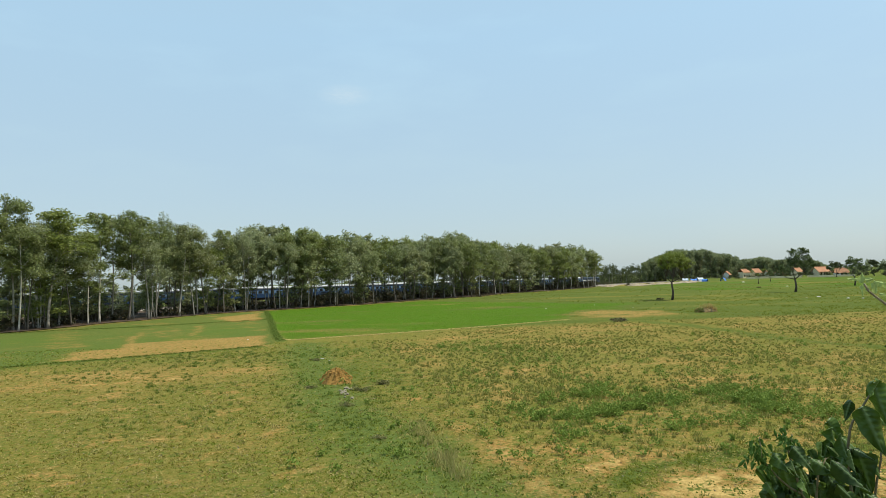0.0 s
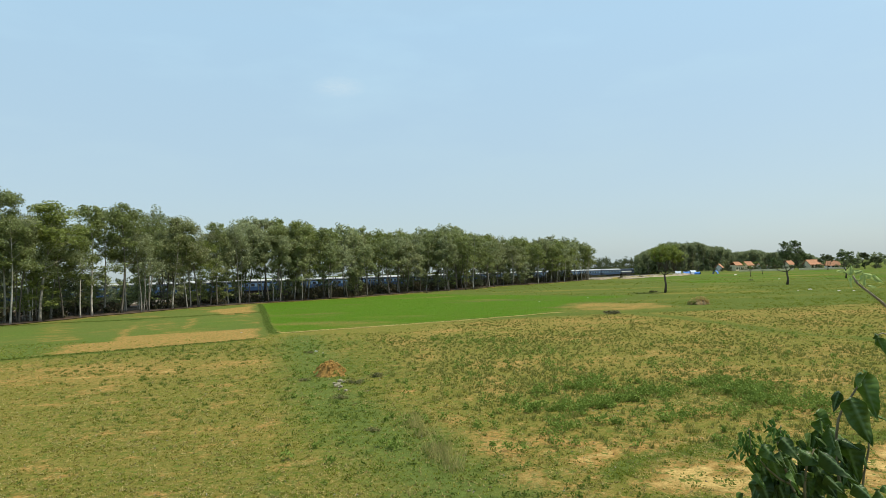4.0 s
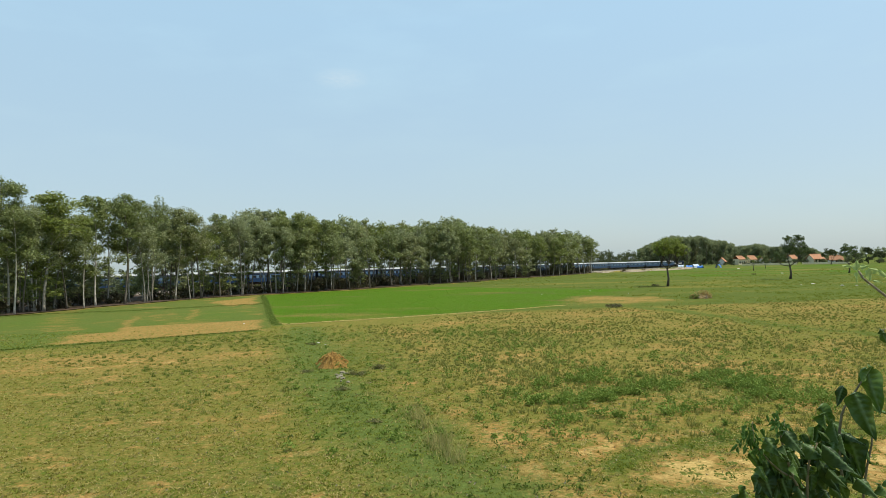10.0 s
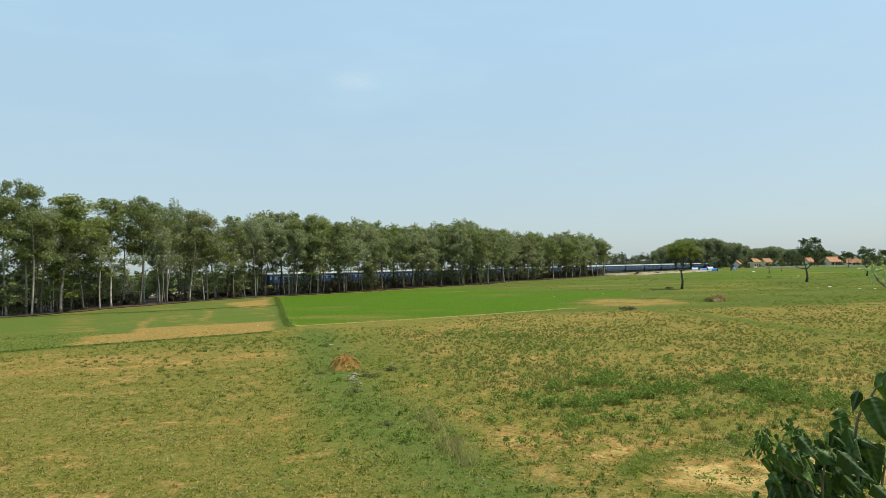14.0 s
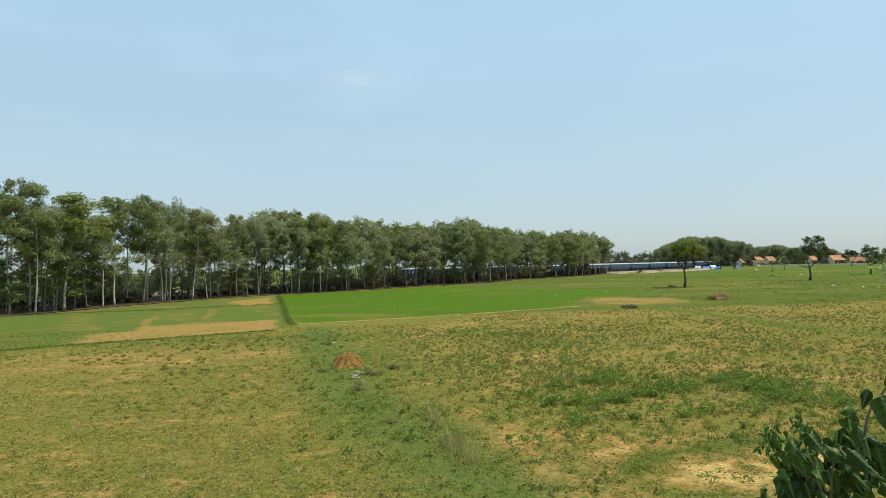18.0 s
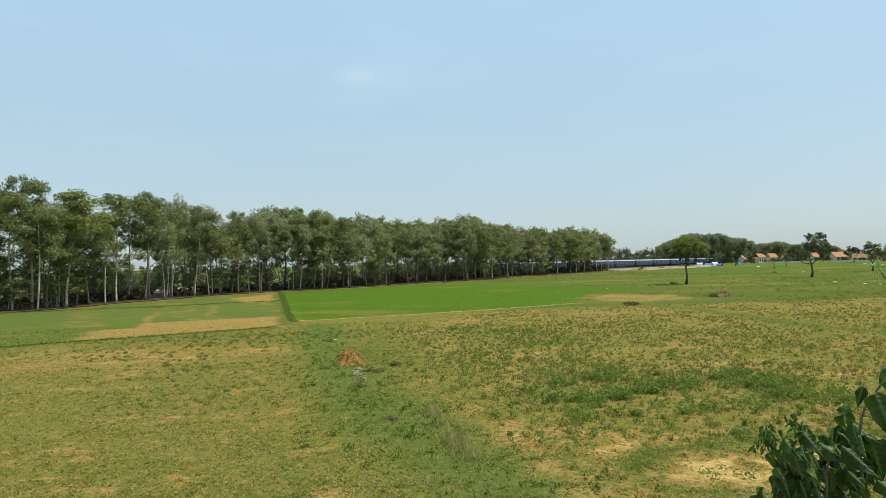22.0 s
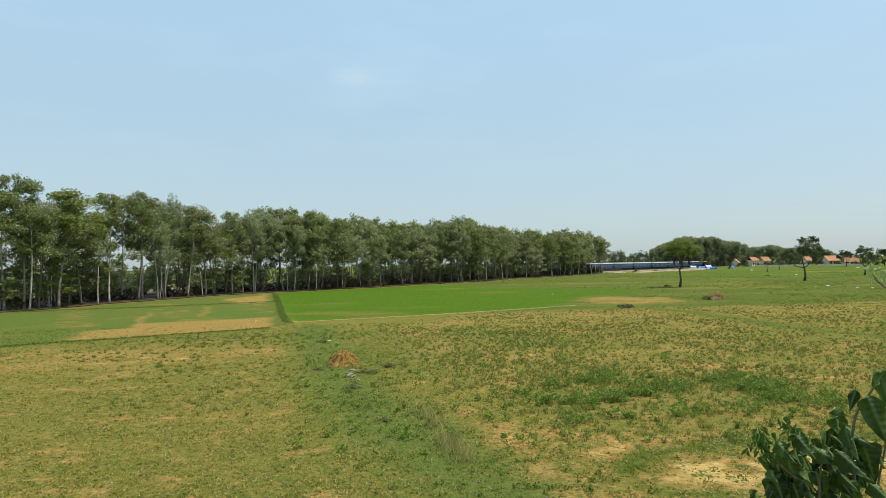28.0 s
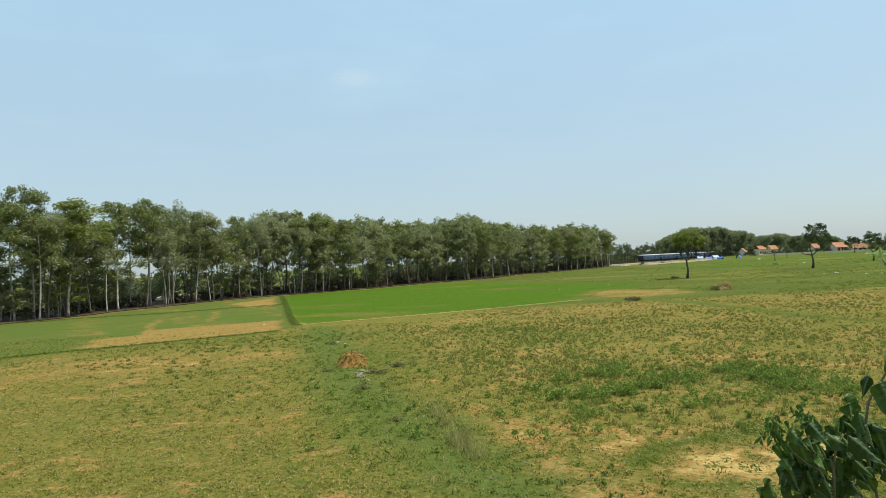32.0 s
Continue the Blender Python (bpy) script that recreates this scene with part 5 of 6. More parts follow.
M_DEADLEAF = leaf_mat("dead_brush_leaf", (0.34, 0.22, 0.08), (0.50, 0.36, 0.16), (0.24, 0.15, 0.06), 0.8, 0.25, 0.1)
M_TWIGWOOD = two_tone("dry_stick_wood", (0.24, 0.19, 0.13), (0.14, 0.11, 0.075), 6.0, 0.9)
M_STRAW2 = leaf_mat("dry_grass_blade", (0.28, 0.24, 0.085), (0.38, 0.31, 0.12), (0.32, 0.27, 0.095), 0.8, 0.25, 0.1)
M_DARKGRASS = leaf_mat("dark_grass_blade", (0.165, 0.175, 0.028), (0.30, 0.25, 0.055), (0.22, 0.21, 0.038), 0.8, 0.3, 0.1)
M_HERB = leaf_mat("herb_leaf", (0.090, 0.145, 0.026), (0.17, 0.20, 0.040), (0.125, 0.17, 0.032), 0.7, 0.3, 0.1)
M_TUFT = leaf_mat("dry_tuft", (0.27, 0.25, 0.085), (0.44, 0.38, 0.15), (0.34, 0.30, 0.11), 0.8, 0.25, 0.1)
M_WISP = leaf_mat("straw_wisp", (0.34, 0.265, 0.085), (0.46, 0.37, 0.14), (0.40, 0.31, 0.11), 0.8, 0.2, 0.1)


def lump(bm, rng, cx, cy, rx, ry, h, n=9, rings=5):
    """A rough heap with an uneven surface."""
    prev = None
    for j in range(rings + 1):
        f = j / rings
        r = 1 - f
        ring = []
        for k in range(n * 2):
            w = math.pi * k / n
            q = 1 + rng.uniform(-0.2, 0.2)
            ring.append(bm.verts.new((cx + rx * r * q * math.cos(w), cy + ry * r * q * math.sin(w), -0.05 + h * (1 - r ** 1.5) * rng.uniform(0.84, 1.1))))
        if prev:
            for k in range(n * 2):
                bm.faces.new((prev[k], prev[(k + 1) % (n * 2)], ring[(k + 1) % (n * 2)], ring[k]))
        prev = ring
    bm.faces.new(prev)


def stone_mesh(rng, r):
    bm = bmesh.new()
    bmesh.ops.create_icosphere(bm, subdivisions=1, radius=r)
    for v in bm.verts:
        v.co = Vector((v.co.x * rng.uniform(0.8, 1.3), v.co.y * rng.uniform(0.8, 1.2), v.co.z * rng.uniform(0.5, 0.8)))
    return bm


def build_heaps():
    rng = random.Random(17)
    m = root("earth_mound", "heap of loose red earth on the grassy strip", "mound", pose(-5.65, 31.9, 0.02))
    bm = bmesh.new()
    lump(bm, rng, 0, 0, 0.70, 0.62, 0.80)
    lump(bm, rng, 0.3, -0.1, 0.48, 0.45, 0.5)
    part("soil", bm, M_EARTH, m)
    clod = None
    for k in range(130):
        w, r = rng.uniform(0, 6.28), 0.84 * math.sqrt(rng.random())
        mm = pose(r * math.cos(w), 0.8 * r * math.sin(w), 0.74 * (1 - r ** 1.7) - 0.03, rng.uniform(0, 90), 0, rng.uniform(0, 360)) @ Matrix.Scale(rng.uniform(0.6, 1.5), 4)
        if clod is None:
            clod = part("clod", stone_mesh(rng, 0.045), M_EARTH, m)
            clod.matrix_basis = mm
        else:
            share("clod", clod, m, mm)
    for nm, x, y, n, spread, size in (("stone", -4.75, 29.3, 8, 0.75, 0.10), ("stone", -4.55, 28.1, 6, 0.7, 0.08)):
        src = part(nm, stone_mesh(rng, size), M_PEBBLE)
        tagged(src, "pale loose stone lying in the grass", "stone", "stones beside the mound")
        for k in range(n):
            px, py = x + rng.gauss(0, spread * 0.35), y + rng.gauss(0, spread * 0.6)
            mm = pose(px, py, float(ground_z(px, py)) + 0.03, 0, 0, rng.uniform(0, 360)) @ Matrix.Scale(rng.uniform(0.5, 1.3), 4)
            if k == 0:
                src.matrix_basis = mm
            else:
                plant(src, mm)
    h = root("rubbish_heap", "heap of brush and rubble on the pasture", "heap", pose(31.5, 77.5, 0))
    bm = bmesh.new()
    for lx, ly, rx, ry, lh in ((0, 0, 1.0, 0.8, 0.62), (0.75, 0.1, 0.6, 0.6, 0.58), (-0.75, 0, 0.6, 0.5, 0.34), (1.2, 0.2, 0.5, 0.4, 0.3), (-0.1, -0.3, 0.6, 0.5, 0.45)):
        lump(bm, rng, lx, ly, rx, ry, lh, 7, 4)
    part("soil", bm, M_RUBBLE, h)
    g = np.random.default_rng(3)
    tagged(part("brushwood", leaves(g, [(-0.4, 0, 0.45), (0.2, -0.1, 0.62), (0.7, 0, 0.62), (1.1, 0, 0.34), (-0.95, 0, 0.25)], [0.5, 0.5, 0.45, 0.4, 0.35], 170, 0.13, 0.2), M_DEADLEAF, h, "dry straw-coloured brush"), kind="stuff")
    tagged(part("weed_growth", leaves(g, [(-1.0, -0.2, 0.2), (-0.6, -0.5, 0.25)], [0.4, 0.3], 120, 0.13, -0.1), M_HERB, h), kind="stuff")
    sticks = []
    for k in range(12):
        w, r = rng.uniform(0, 6.28), rng.uniform(0.2, 1.1)
        a = Vector((r * math.cos(w), 0.7 * r * math.sin(w), 0.62 - 0.42 * r))
        sticks.append([(a, 0.022), (a + Vector((rng.uniform(-0.5, 0.5), rng.uniform(-0.4, 0.2), rng.uniform(0.05, 0.32))), 0.010)])
    part("stick_work", tube(sticks, 4), M_TWIGWOOD, h, "dry grey sticks")
    st = part("stone", stone_mesh(rng, 0.10), M_PEBBLE, h)
    st.matrix_basis = pose(0.55, -0.62, 0.33)
    for k in range(13):
        w, r = rng.uniform(3.3, 6.1), rng.uniform(0.5, 1.15)
        share("stone", st, h, pose(r * math.cos(w), 0.75 * r * math.sin(w), max(0.03, 0.5 - 0.42 * r), 0, 0, 40 * k) @ Matrix.Scale(rng.uniform(0.4, 1.1), 4))
    # spoil thrown up along the railway
    sp = root("spoil_bank", "low bank of grey-tan spoil and rubble beside the railway", "bank", kind="structure")
    bm = bmesh.new()
    for (x0, y0), (x1, y1) in zip(DIRT, DIRT[1:]):
        for k in range(9):
            f = (k + rng.random()) / 9
            lx, ly = x0 + (x1 - x0) * f + rng.gauss(0, 1.2), y0 + (y1 - y0) * f + rng.gauss(0, 1.2)
            if rng.random() < 0.85:
                c = bmesh.new()
                lump(c, rng, 0, 0, rng.uniform(1.6, 3.6), rng.uniform(1.6, 3.2), rng.uniform(0.35, 0.95), 6, 4)
                c.transform(pose(lx, ly, float(ground_z(lx, ly)) - 0.05))
                me = bpy.data.meshes.new("lump")
                c.to_mesh(me)
                c.free()
                bm.from_mesh(me)
                bpy.data.meshes.remove(me)
    part("rubble", bm, M_SPOIL, sp)
    for x, y, s in ((17.9, 66.4, 1.0), (39.0, 116.0, 0.9), (74, 256, 2.2), (66, 246, 1.5), (86, 268, 1.6), (9.0, 168, 1.4), (84.3, 171.2, 0.8), (-3.2, 154, 1.2), (-8.6, 41.2, 0.40), (-4.0, 29.4, 0.5), (-3.2, 30.9, 0.5), (-4.2, 25.9, 0.4), (-6.6, 30.4, 0.35), (-2.3, 20.3, 0.3)):
        b = bush("bush", int(x * 3 + y), 1.1 * s, M_BUSH if s > 0.6 else M_DRYBUSH, "low dark bush in the field", "bush", 40, 10, 0.14)
        b.matrix_basis = pose(x, y, float(ground_z(x, y)) - 0.03) @ Matrix.Diagonal((1.3, 1.0, 0.55, 1))
    # white scraps on the pasture
    src = part("plastic_scrap", stone_mesh(rng, 0.4), M_WHITE)
    tagged(src, "white scrap of plastic sheeting on the grass", "litter", "white scraps on the pasture")
    first = True
    for x, y, s in ((118.5, 252.7, 2.2), (94.9, 176.4, 1.2), (63, 107.4, 1.0), (62.8, 99.3, 0.8), (64.2, 97.9, 0.7), (66.5, 98.6, 0.45), (59, 104, 0.4), (-8.3, 41.9, 0.3), (15, 96, 0.3), (24, 103, 0.3), (27, 92, 0.25), (-18.2, 57.8, 0.25), (-7.6, 40.6, 0.16), (16, 60, 0.16)):
        m = pose(x, y, float(ground_z(x, y)) + 0.05, 0, 0, 20 * s) @ Matrix.Diagonal((s, s * 0.7, s * 0.45, 1))
        if first:
            src.matrix_basis, first = m, False
        else:
            plant(src, m)


build_heaps()


# ---- growth on the fields ----
def with_z(x, y, dz=0.0):
    return np.stack([x, y, ground_z(x, y) + dz], axis=1)


def stuff(name, mesh, mat, label, category):
    return tagged(part(name, mesh, mat), label, category, kind="stuff")


def build_growth():
    rng = np.random.default_rng(77)
    # short turf and creeping herbs in little tufts
    n = 95000
    y = 12.3 * (54 / 12.3) ** rng.random(n)
    x = rng.uniform(-0.80, 0.80, n) * y
    b, g, l = cover(x, y)
    d = fbm(x, y, 1.1, 40)
    keep = rng.random(n) < np.clip((1 - 1.15 * b) * (0.50 + 1.2 * (d - 0.45)), 0.03, 1) * (1 - 0.5 * near_line(x, y, PATHWAY, 1.4, 1.0)) * (1 - 0.55 * inside(x, y, STUBBLE, 2.0))
    x, y, g, d = x[keep], y[keep], g[keep], d[keep]
    pick = g + 0.9 * (fbm(x, y, 0.7, 44) - 0.5) + rng.normal(size=len(x)) * 0.25
    k = 4
    for sel, name, mat, label in ((pick > 0.42, "short_grass", M_GRASS, "short green grass tufts on the fields"),
                                  ((pick <= 0.42) & (pick > 0.16), "dry_grass", M_STRAW2, "short dry yellow grass tufts on the fields"),
                                  (pick <= 0.16, "brown_grass", M_DARKGRASS, "short dark brownish-green herbs on the fields")):
        sc = np.repeat((y[sel] / 16) ** 0.45, k)
        m = len(sc)
        px = np.repeat(x[sel], k) + rng.normal(size=m) * 0.030 * sc
        py = np.repeat(y[sel], k) + rng.normal(size=m) * 0.030 * sc
        stuff(name, blades(rng, with_z(px, py), 0.040 * sc * np.repeat(rng.uniform(0.5, 1.6, m // k), k), 0.036 * sc, 0.8), mat, label, "grass")
    # flat straw and chaff, in short wisps
    n = 42000
    y = 12.5 * (52 / 12.5) ** rng.random(n)
    x = rng.uniform(-0.8, 0.8, n) * y
    keep = rng.random(n) < np.clip(1.9 * (fbm(x, y, 0.45, 51) - 0.30), 0.02, 1) * np.clip(1.6 * vnoise(x, y, 2.5, 53), 0, 1) * (1 - 0.9 * near_line(x, y, PATHWAY, 1.7, 0.8)) * (1 - 0.8 * inside(x, y, SAND, 0.5)) * (1 - inside(x, y, STRIPS, 0.5))
    x, y = x[keep], y[keep]
    k = 3
    px, py = np.repeat(x, k) + rng.normal(size=len(x) * k) * 0.045, np.repeat(y, k) + rng.normal(size=len(x) * k) * 0.03
    stuff("loose_straw", blades(rng, with_z(px, py, 0.025), np.full(len(px), 0.022), 0.022 * (py / 20) ** 0.6, 2.6), M_WISP, "loose pale straw lying on the fields", "straw")
    # stubble clumps
    n = 150000
    y = 17 * (85 / 17) ** rng.random(n)
    x = rng.uniform(-0.12, 0.85, n) * y
    w = inside(x, y, STUBBLE, 2.0)
    den = np.clip(1.6 * (fbm(x, y, 0.16, 61) - 0.12), 0.12, 1) * np.clip(0.8 * fbm(x, y, 0.9, 62) + 0.35, 0.1, 1.3) * np.clip((y / 36) ** 1.5, 0.30, 2.9)
    keep = rng.random(n) < w * den * 0.22 * (1 - near_line(x, y, PATHWAY, 1.7, 0.5)) * (1 - near_line(x, y, GREENWAY, 1.4, 0.8))
    x, y = x[keep], y[keep]
    xl = rng.uniform(-0.8, -0.25, 1500)
    yl = 20 * (52 / 20) ** rng.random(1500)
    xl = xl * yl
    kl = rng.random(1500) < (0.05 + 0.95 * np.clip((yl - 34) / 9, 0, 1)) * (1 - inside(xl, yl, STRIPS, 0.5)) * (1 - near_line(xl, yl, PATHWAY, 2.2, 0.5)) * np.clip(2 * (fbm(xl, yl, 0.2, 66) - 0.25), 0, 1)
    x, y = np.concatenate([x, xl[kl]]), np.concatenate([y, yl[kl]])
    k = 9
    size = np.repeat(rng.uniform(0.4, 1.15, len(x)) * rng.uniform(0.7, 1.2, len(x)) * np.clip(1.15 - y / 105, 0.55, 1), k)
    px, py = np.repeat(x, k) + rng.normal(size=len(x) * k) * 0.055 * size, np.repeat(y, k) + rng.normal(size=len(x) * k) * 0.055 * size
    stuff("crop_stubble", blades(rng, with_z(px, py), 0.17 * size, 0.045 * (py / 30) ** 0.4, 0.42), M_STUBBLE, "clumps of brown-green crop stubble in the field", "stubble")
    # broad-leaved weeds
    n = 13000
    y = 17 * (52 / 17) ** rng.random(n)
    x = rng.uniform(-0.25, 0.78, n) * y
    wob = (fbm(x, y, 0.4, 71) - 0.5) * 3
    w = np.maximum(inside(x + wob, y + wob, WEEDS, 1.2), 0.5 * inside(x + wob, y + wob, WEEDS2, 2.0))
    keep = rng.random(n) < w * np.clip(6.0 * (fbm(x, y, 0.55, 72) - 0.46), 0.03, 1) * 0.75 + 0.02
    x, y = x[keep], y[keep]
    s = rng.uniform(0.10, 0.34, len(x))
    k = 46
    px, py = np.repeat(x, k) + rng.normal(size=len(x) * k) * 0.34 * np.repeat(s, k), np.repeat(y, k) + rng.normal(size=len(x) * k) * 0.34 * np.repeat(s, k)
    zz = np.repeat(s, k) * rng.random(len(px)) ** 0.7
    stuff("weed_patch", leaves(rng, with_z(px, py, zz), np.full(len(px), 0.03), 1, 0.085, -0.15, 1.0, 0.3), M_WEED, "patches of low green weeds among the stubble", "weeds")
    # low herbs in the turf
    n = 5200
    y = 13 * (50 / 13) ** rng.random(n)
    x = rng.uniform(-0.78, 0.75, n) * y
    pw = near_line(x, y, PATHWAY, 1.9, 0.8)
    keep = rng.random(n) < 0.3 * pw + np.where(x < -2, 0.07, 0.2) * np.clip(3 * (fbm(x, y, 0.5, 81) - 0.4), 0, 1)
    x, y = x[keep], y[keep]
    stuff("low_herbs", leaves(rng, with_z(x, y, 0.03), rng.uniform(0.08, 0.22, len(x)), 14, 0.075, -0.2, 0.35), M_HERB, "low green herbs in the grassy strip", "weeds")
    # dark tufts dotted over the dry field
    n = 1500
    y = 22 * (52 / 22) ** rng.random(n)
    x = rng.uniform(-0.62, -0.08, n) * y
    keep = rng.random(n) < np.clip(3 * (fbm(x, y, 0.15, 95) - 0.35), 0.05, 1) * (1 - inside(x, y, STRIPS, 0.5)) * (0.35 + 0.65 * np.clip((y - 30) / 8, 0, 1))
    x, y = x[keep], y[keep]
    k = 26
    px, py = np.repeat(x, k) + rng.normal(size=len(x) * k) * 0.07, np.repeat(y, k) + rng.normal(size=len(x) * k) * 0.07
    stuff("field_tufts", blades(rng, with_z(px, py), np.repeat(rng.uniform(0.06, 0.17, len(x)), k), 0.020 * (py / 20) ** 0.5, 0.45), M_HERB, "small dark green tufts dotted over the dry field", "grass")
    # tufts on the pasture beyond
    n = 9000
    y = 68 * (230 / 68) ** rng.random(n)
    x = rng.uniform(0.05, 0.8, n) * y
    keep = rng.random(n) < np.clip(4 * (fbm(x, y, 0.09, 91) - 0.42), 0.06, 1) * (1 - inside(x, y, CROP, 1.0)) * (1 - inside(x, y, STUBBLE, 1.0)) * (1 - inside(x, y, BARE_R, 1.0))
    x, y = x[keep], y[keep]
    k = 9
    px, py = np.repeat(x, k) + rng.normal(size=len(x) * k) * 0.16, np.repeat(y, k) + rng.normal(size=len(x) * k) * 0.16
    stuff("pasture_tufts", blades(rng, with_z(px, py), np.repeat(rng.uniform(0.06, 0.24, len(x)), k), 0.05 * (py / 80) ** 0.6, 0.6), M_GRASS, "scattered darker grass tufts on the pasture", "grass")
    # young crop
    n = 16000
    y = 56 * (142 / 56) ** rng.random(n)
    x = rng.uniform(-0.29, 0.28, n) * y
    keep = rng.random(n) < inside(x, y, CROP, 0.4 + np.clip(x, 0, 20) * 0.2)
    x, y = x[keep], y[keep]
    stuff("young_crop", blades(rng, with_z(x, y), np.full(len(x), 0.05), 0.05 * (y / 60), 2.0), M_CROP, "bright green young crop in a square field", "crop")
    # hedge of weeds on the bank
    cs = []
    for line, step, sp in ((BANK, 0.4, 0.17),):
        for (x0, y0), (x1, y1) in zip(line, line[1:]):
            ln = math.hypot(x1 - x0, y1 - y0)
            f = rng.random(int(ln / step))
            cs.append(np.stack([x0 + (x1 - x0) * f + rng.normal(size=len(f)) * sp, y0 + (y1 - y0) * f + rng.normal(size=len(f)) * sp], axis=1))
    cs = np.concatenate(cs)
    stuff("bank_weeds", leaves(rng, with_z(cs[:, 0], cs[:, 1], 0.06), rng.uniform(0.10, 0.24, len(cs)), 18, 0.06, -0.2, 0.6), M_WEED, "dark weeds on the low field banks", "weeds")
    # grass on the bank; on ridge and edge dark blades stand in for furrow shade
    cs = []
    for line in (RIDGE, EDGE, BANK):
        for (x0, y0), (x1, y1) in zip(line, line[1:]):
            ln = math.hypot(x1 - x0, y1 - y0)
            f = rng.random(int(ln * 60))
            wd = 0.20 if line is BANK else 0.09
            cs.append(np.stack([x0 + (x1 - x0) * f + rng.normal(size=len(f)) * wd, y0 + (y1 - y0) * f + rng.normal(size=len(f)) * wd], axis=1))
    cs = np.concatenate(cs)
    stuff("bank_grass", blades(rng, with_z(cs[:, 0], cs[:, 1]), np.full(len(cs), 0.11), np.full(len(cs), 0.07), 0.7), M_HERB, "dark grass on the field bank and in place of furrow shade", "grass")
    # straw left along the lower edge of the crop
    cs = []
    for (x0, y0), (x1, y1) in zip([(-14.6, 56.4), (-6, 59.8), (5.1, 66.1)], [(-6, 59.8), (5.1, 66.1), (13.5, 71.4)]):
        f = rng.random(2600)
        f = f[rng.random(2600) < np.clip(2.2 * vnoise(x0 + 9 * f, y0, 0.5, 97) - 0.2, 0.1, 1)]
        cs.append(np.stack([x0 + (x1 - x0) * f + rng.normal(size=len(f)) * 0.10, y0 + (y1 - y0) * f + rng.normal(size=len(f)) * 0.10], axis=1))
    cs = np.concatenate(cs)
    stuff("straw_row", blades(rng, with_z(cs[:, 0], cs[:, 1]), np.full(len(cs), 0.05), np.full(len(cs), 0.09), 3.5), M_STRAW, "pale straw lying along the edge of the crop", "straw")
    # tall dry tufts beside the path
    cs = [(-0.2, 17.3), (0.05, 16.8), (-0.35, 18.0), (-0.7, 19.6), (-0.95, 20.6), (0.2, 16.2), (-1.1, 21.4), (-0.1, 17.9)]
    k = 80
    px = np.repeat([a for a, b in cs], k) + rng.normal(size=len(cs) * k) * 0.17
    py = np.repeat([b for a, b in cs], k) + rng.normal(size=len(cs) * k) * 0.13
    stuff("tall_dry_grass", blades(rng, with_z(px, py), rng.uniform(0.2, 0.6, len(px)), np.full(len(px), 0.014), 0.42), M_TUFT, "tall dry grass tufts beside the path", "grass")
    # pale pebbles and chips
    n = 420
    y = 12.5 * (60 / 12.5) ** rng.random(n)
    x = rng.uniform(-0.78, 0.78, n) * y
    stuff("pale_pebbles", leaves(rng, with_z(x, y, 0.03), np.full(n, 0.02), 2, 0.06, 0.0, 0.3), M_PEBBLE, "pale pebbles and scraps scattered on the soil", "pebbles")


build_growth()


# ---- the shrub on the terrace ----
def shrub_leaf_mat():
    m, n, l, p = node_mat("glossy_shrub_leaf", 0.40, 0.20)
    info = n.new("ShaderNodeObjectInfo")
    f = noise_fac(n, l, 34.0, 3, lo=0.3, hi=0.7)
    fh = n.new("ShaderNodeMath")
    fh.operation = "MULTIPLY"
    fh.inputs[1].default_value = 0.35
    l.new(f, fh.inputs[0])
    # random near-black to mid-green leaf colours stand in for shaded and lit leaves
    c = mix(n, l, info.outputs["Random"], lin(0.009, 0.023, 0.004), lin(0.080, 0.140, 0.020))
    c = mix(n, l, fh.outputs[0], c, lin(0.070, 0.115, 0.025))
    rib = n.new("ShaderNodeAttribute")
    rib.attribute_name = "rib"
    c = mix(n, l, rib.outputs["Fac"], c, lin(0.13, 0.19, 0.08))
    l.new(c, p.inputs["Base Color"])
    bump(n, l, p, f, 0.3, 0.002)
    tr = n.new("ShaderNodeBsdfTranslucent")
    tr.inputs["Color"].default_value = lin(0.09, 0.20, 0.02)
    ms = n.new("ShaderNodeMixShader")
    ms.inputs[0].default_value = 0.08
    l.new(p.outputs[0], ms.inputs[1])
    l.new(tr.outputs[0], ms.inputs[2])
    l.new(ms.outputs[0], n["Material Output"].inputs["Surface"])
    return m


M_LEAF = shrub_leaf_mat()
M_NEWLEAF = leaf_mat("young_shrub_leaf", (0.30, 0.40, 0.12), (0.44, 0.52, 0.20), (0.35, 0.45, 0.15), 0.5, 0.4, 0.2)
M_GREENTWIG = two_tone("grey_brown_twig", (0.38, 0.31, 0.22), (0.20, 0.16, 0.11), 20.0, 0.6)
M_TWIG = two_tone("green_brown_twig", (0.20, 0.17, 0.09), (0.12, 0.10, 0.05), 20.0, 0.7)


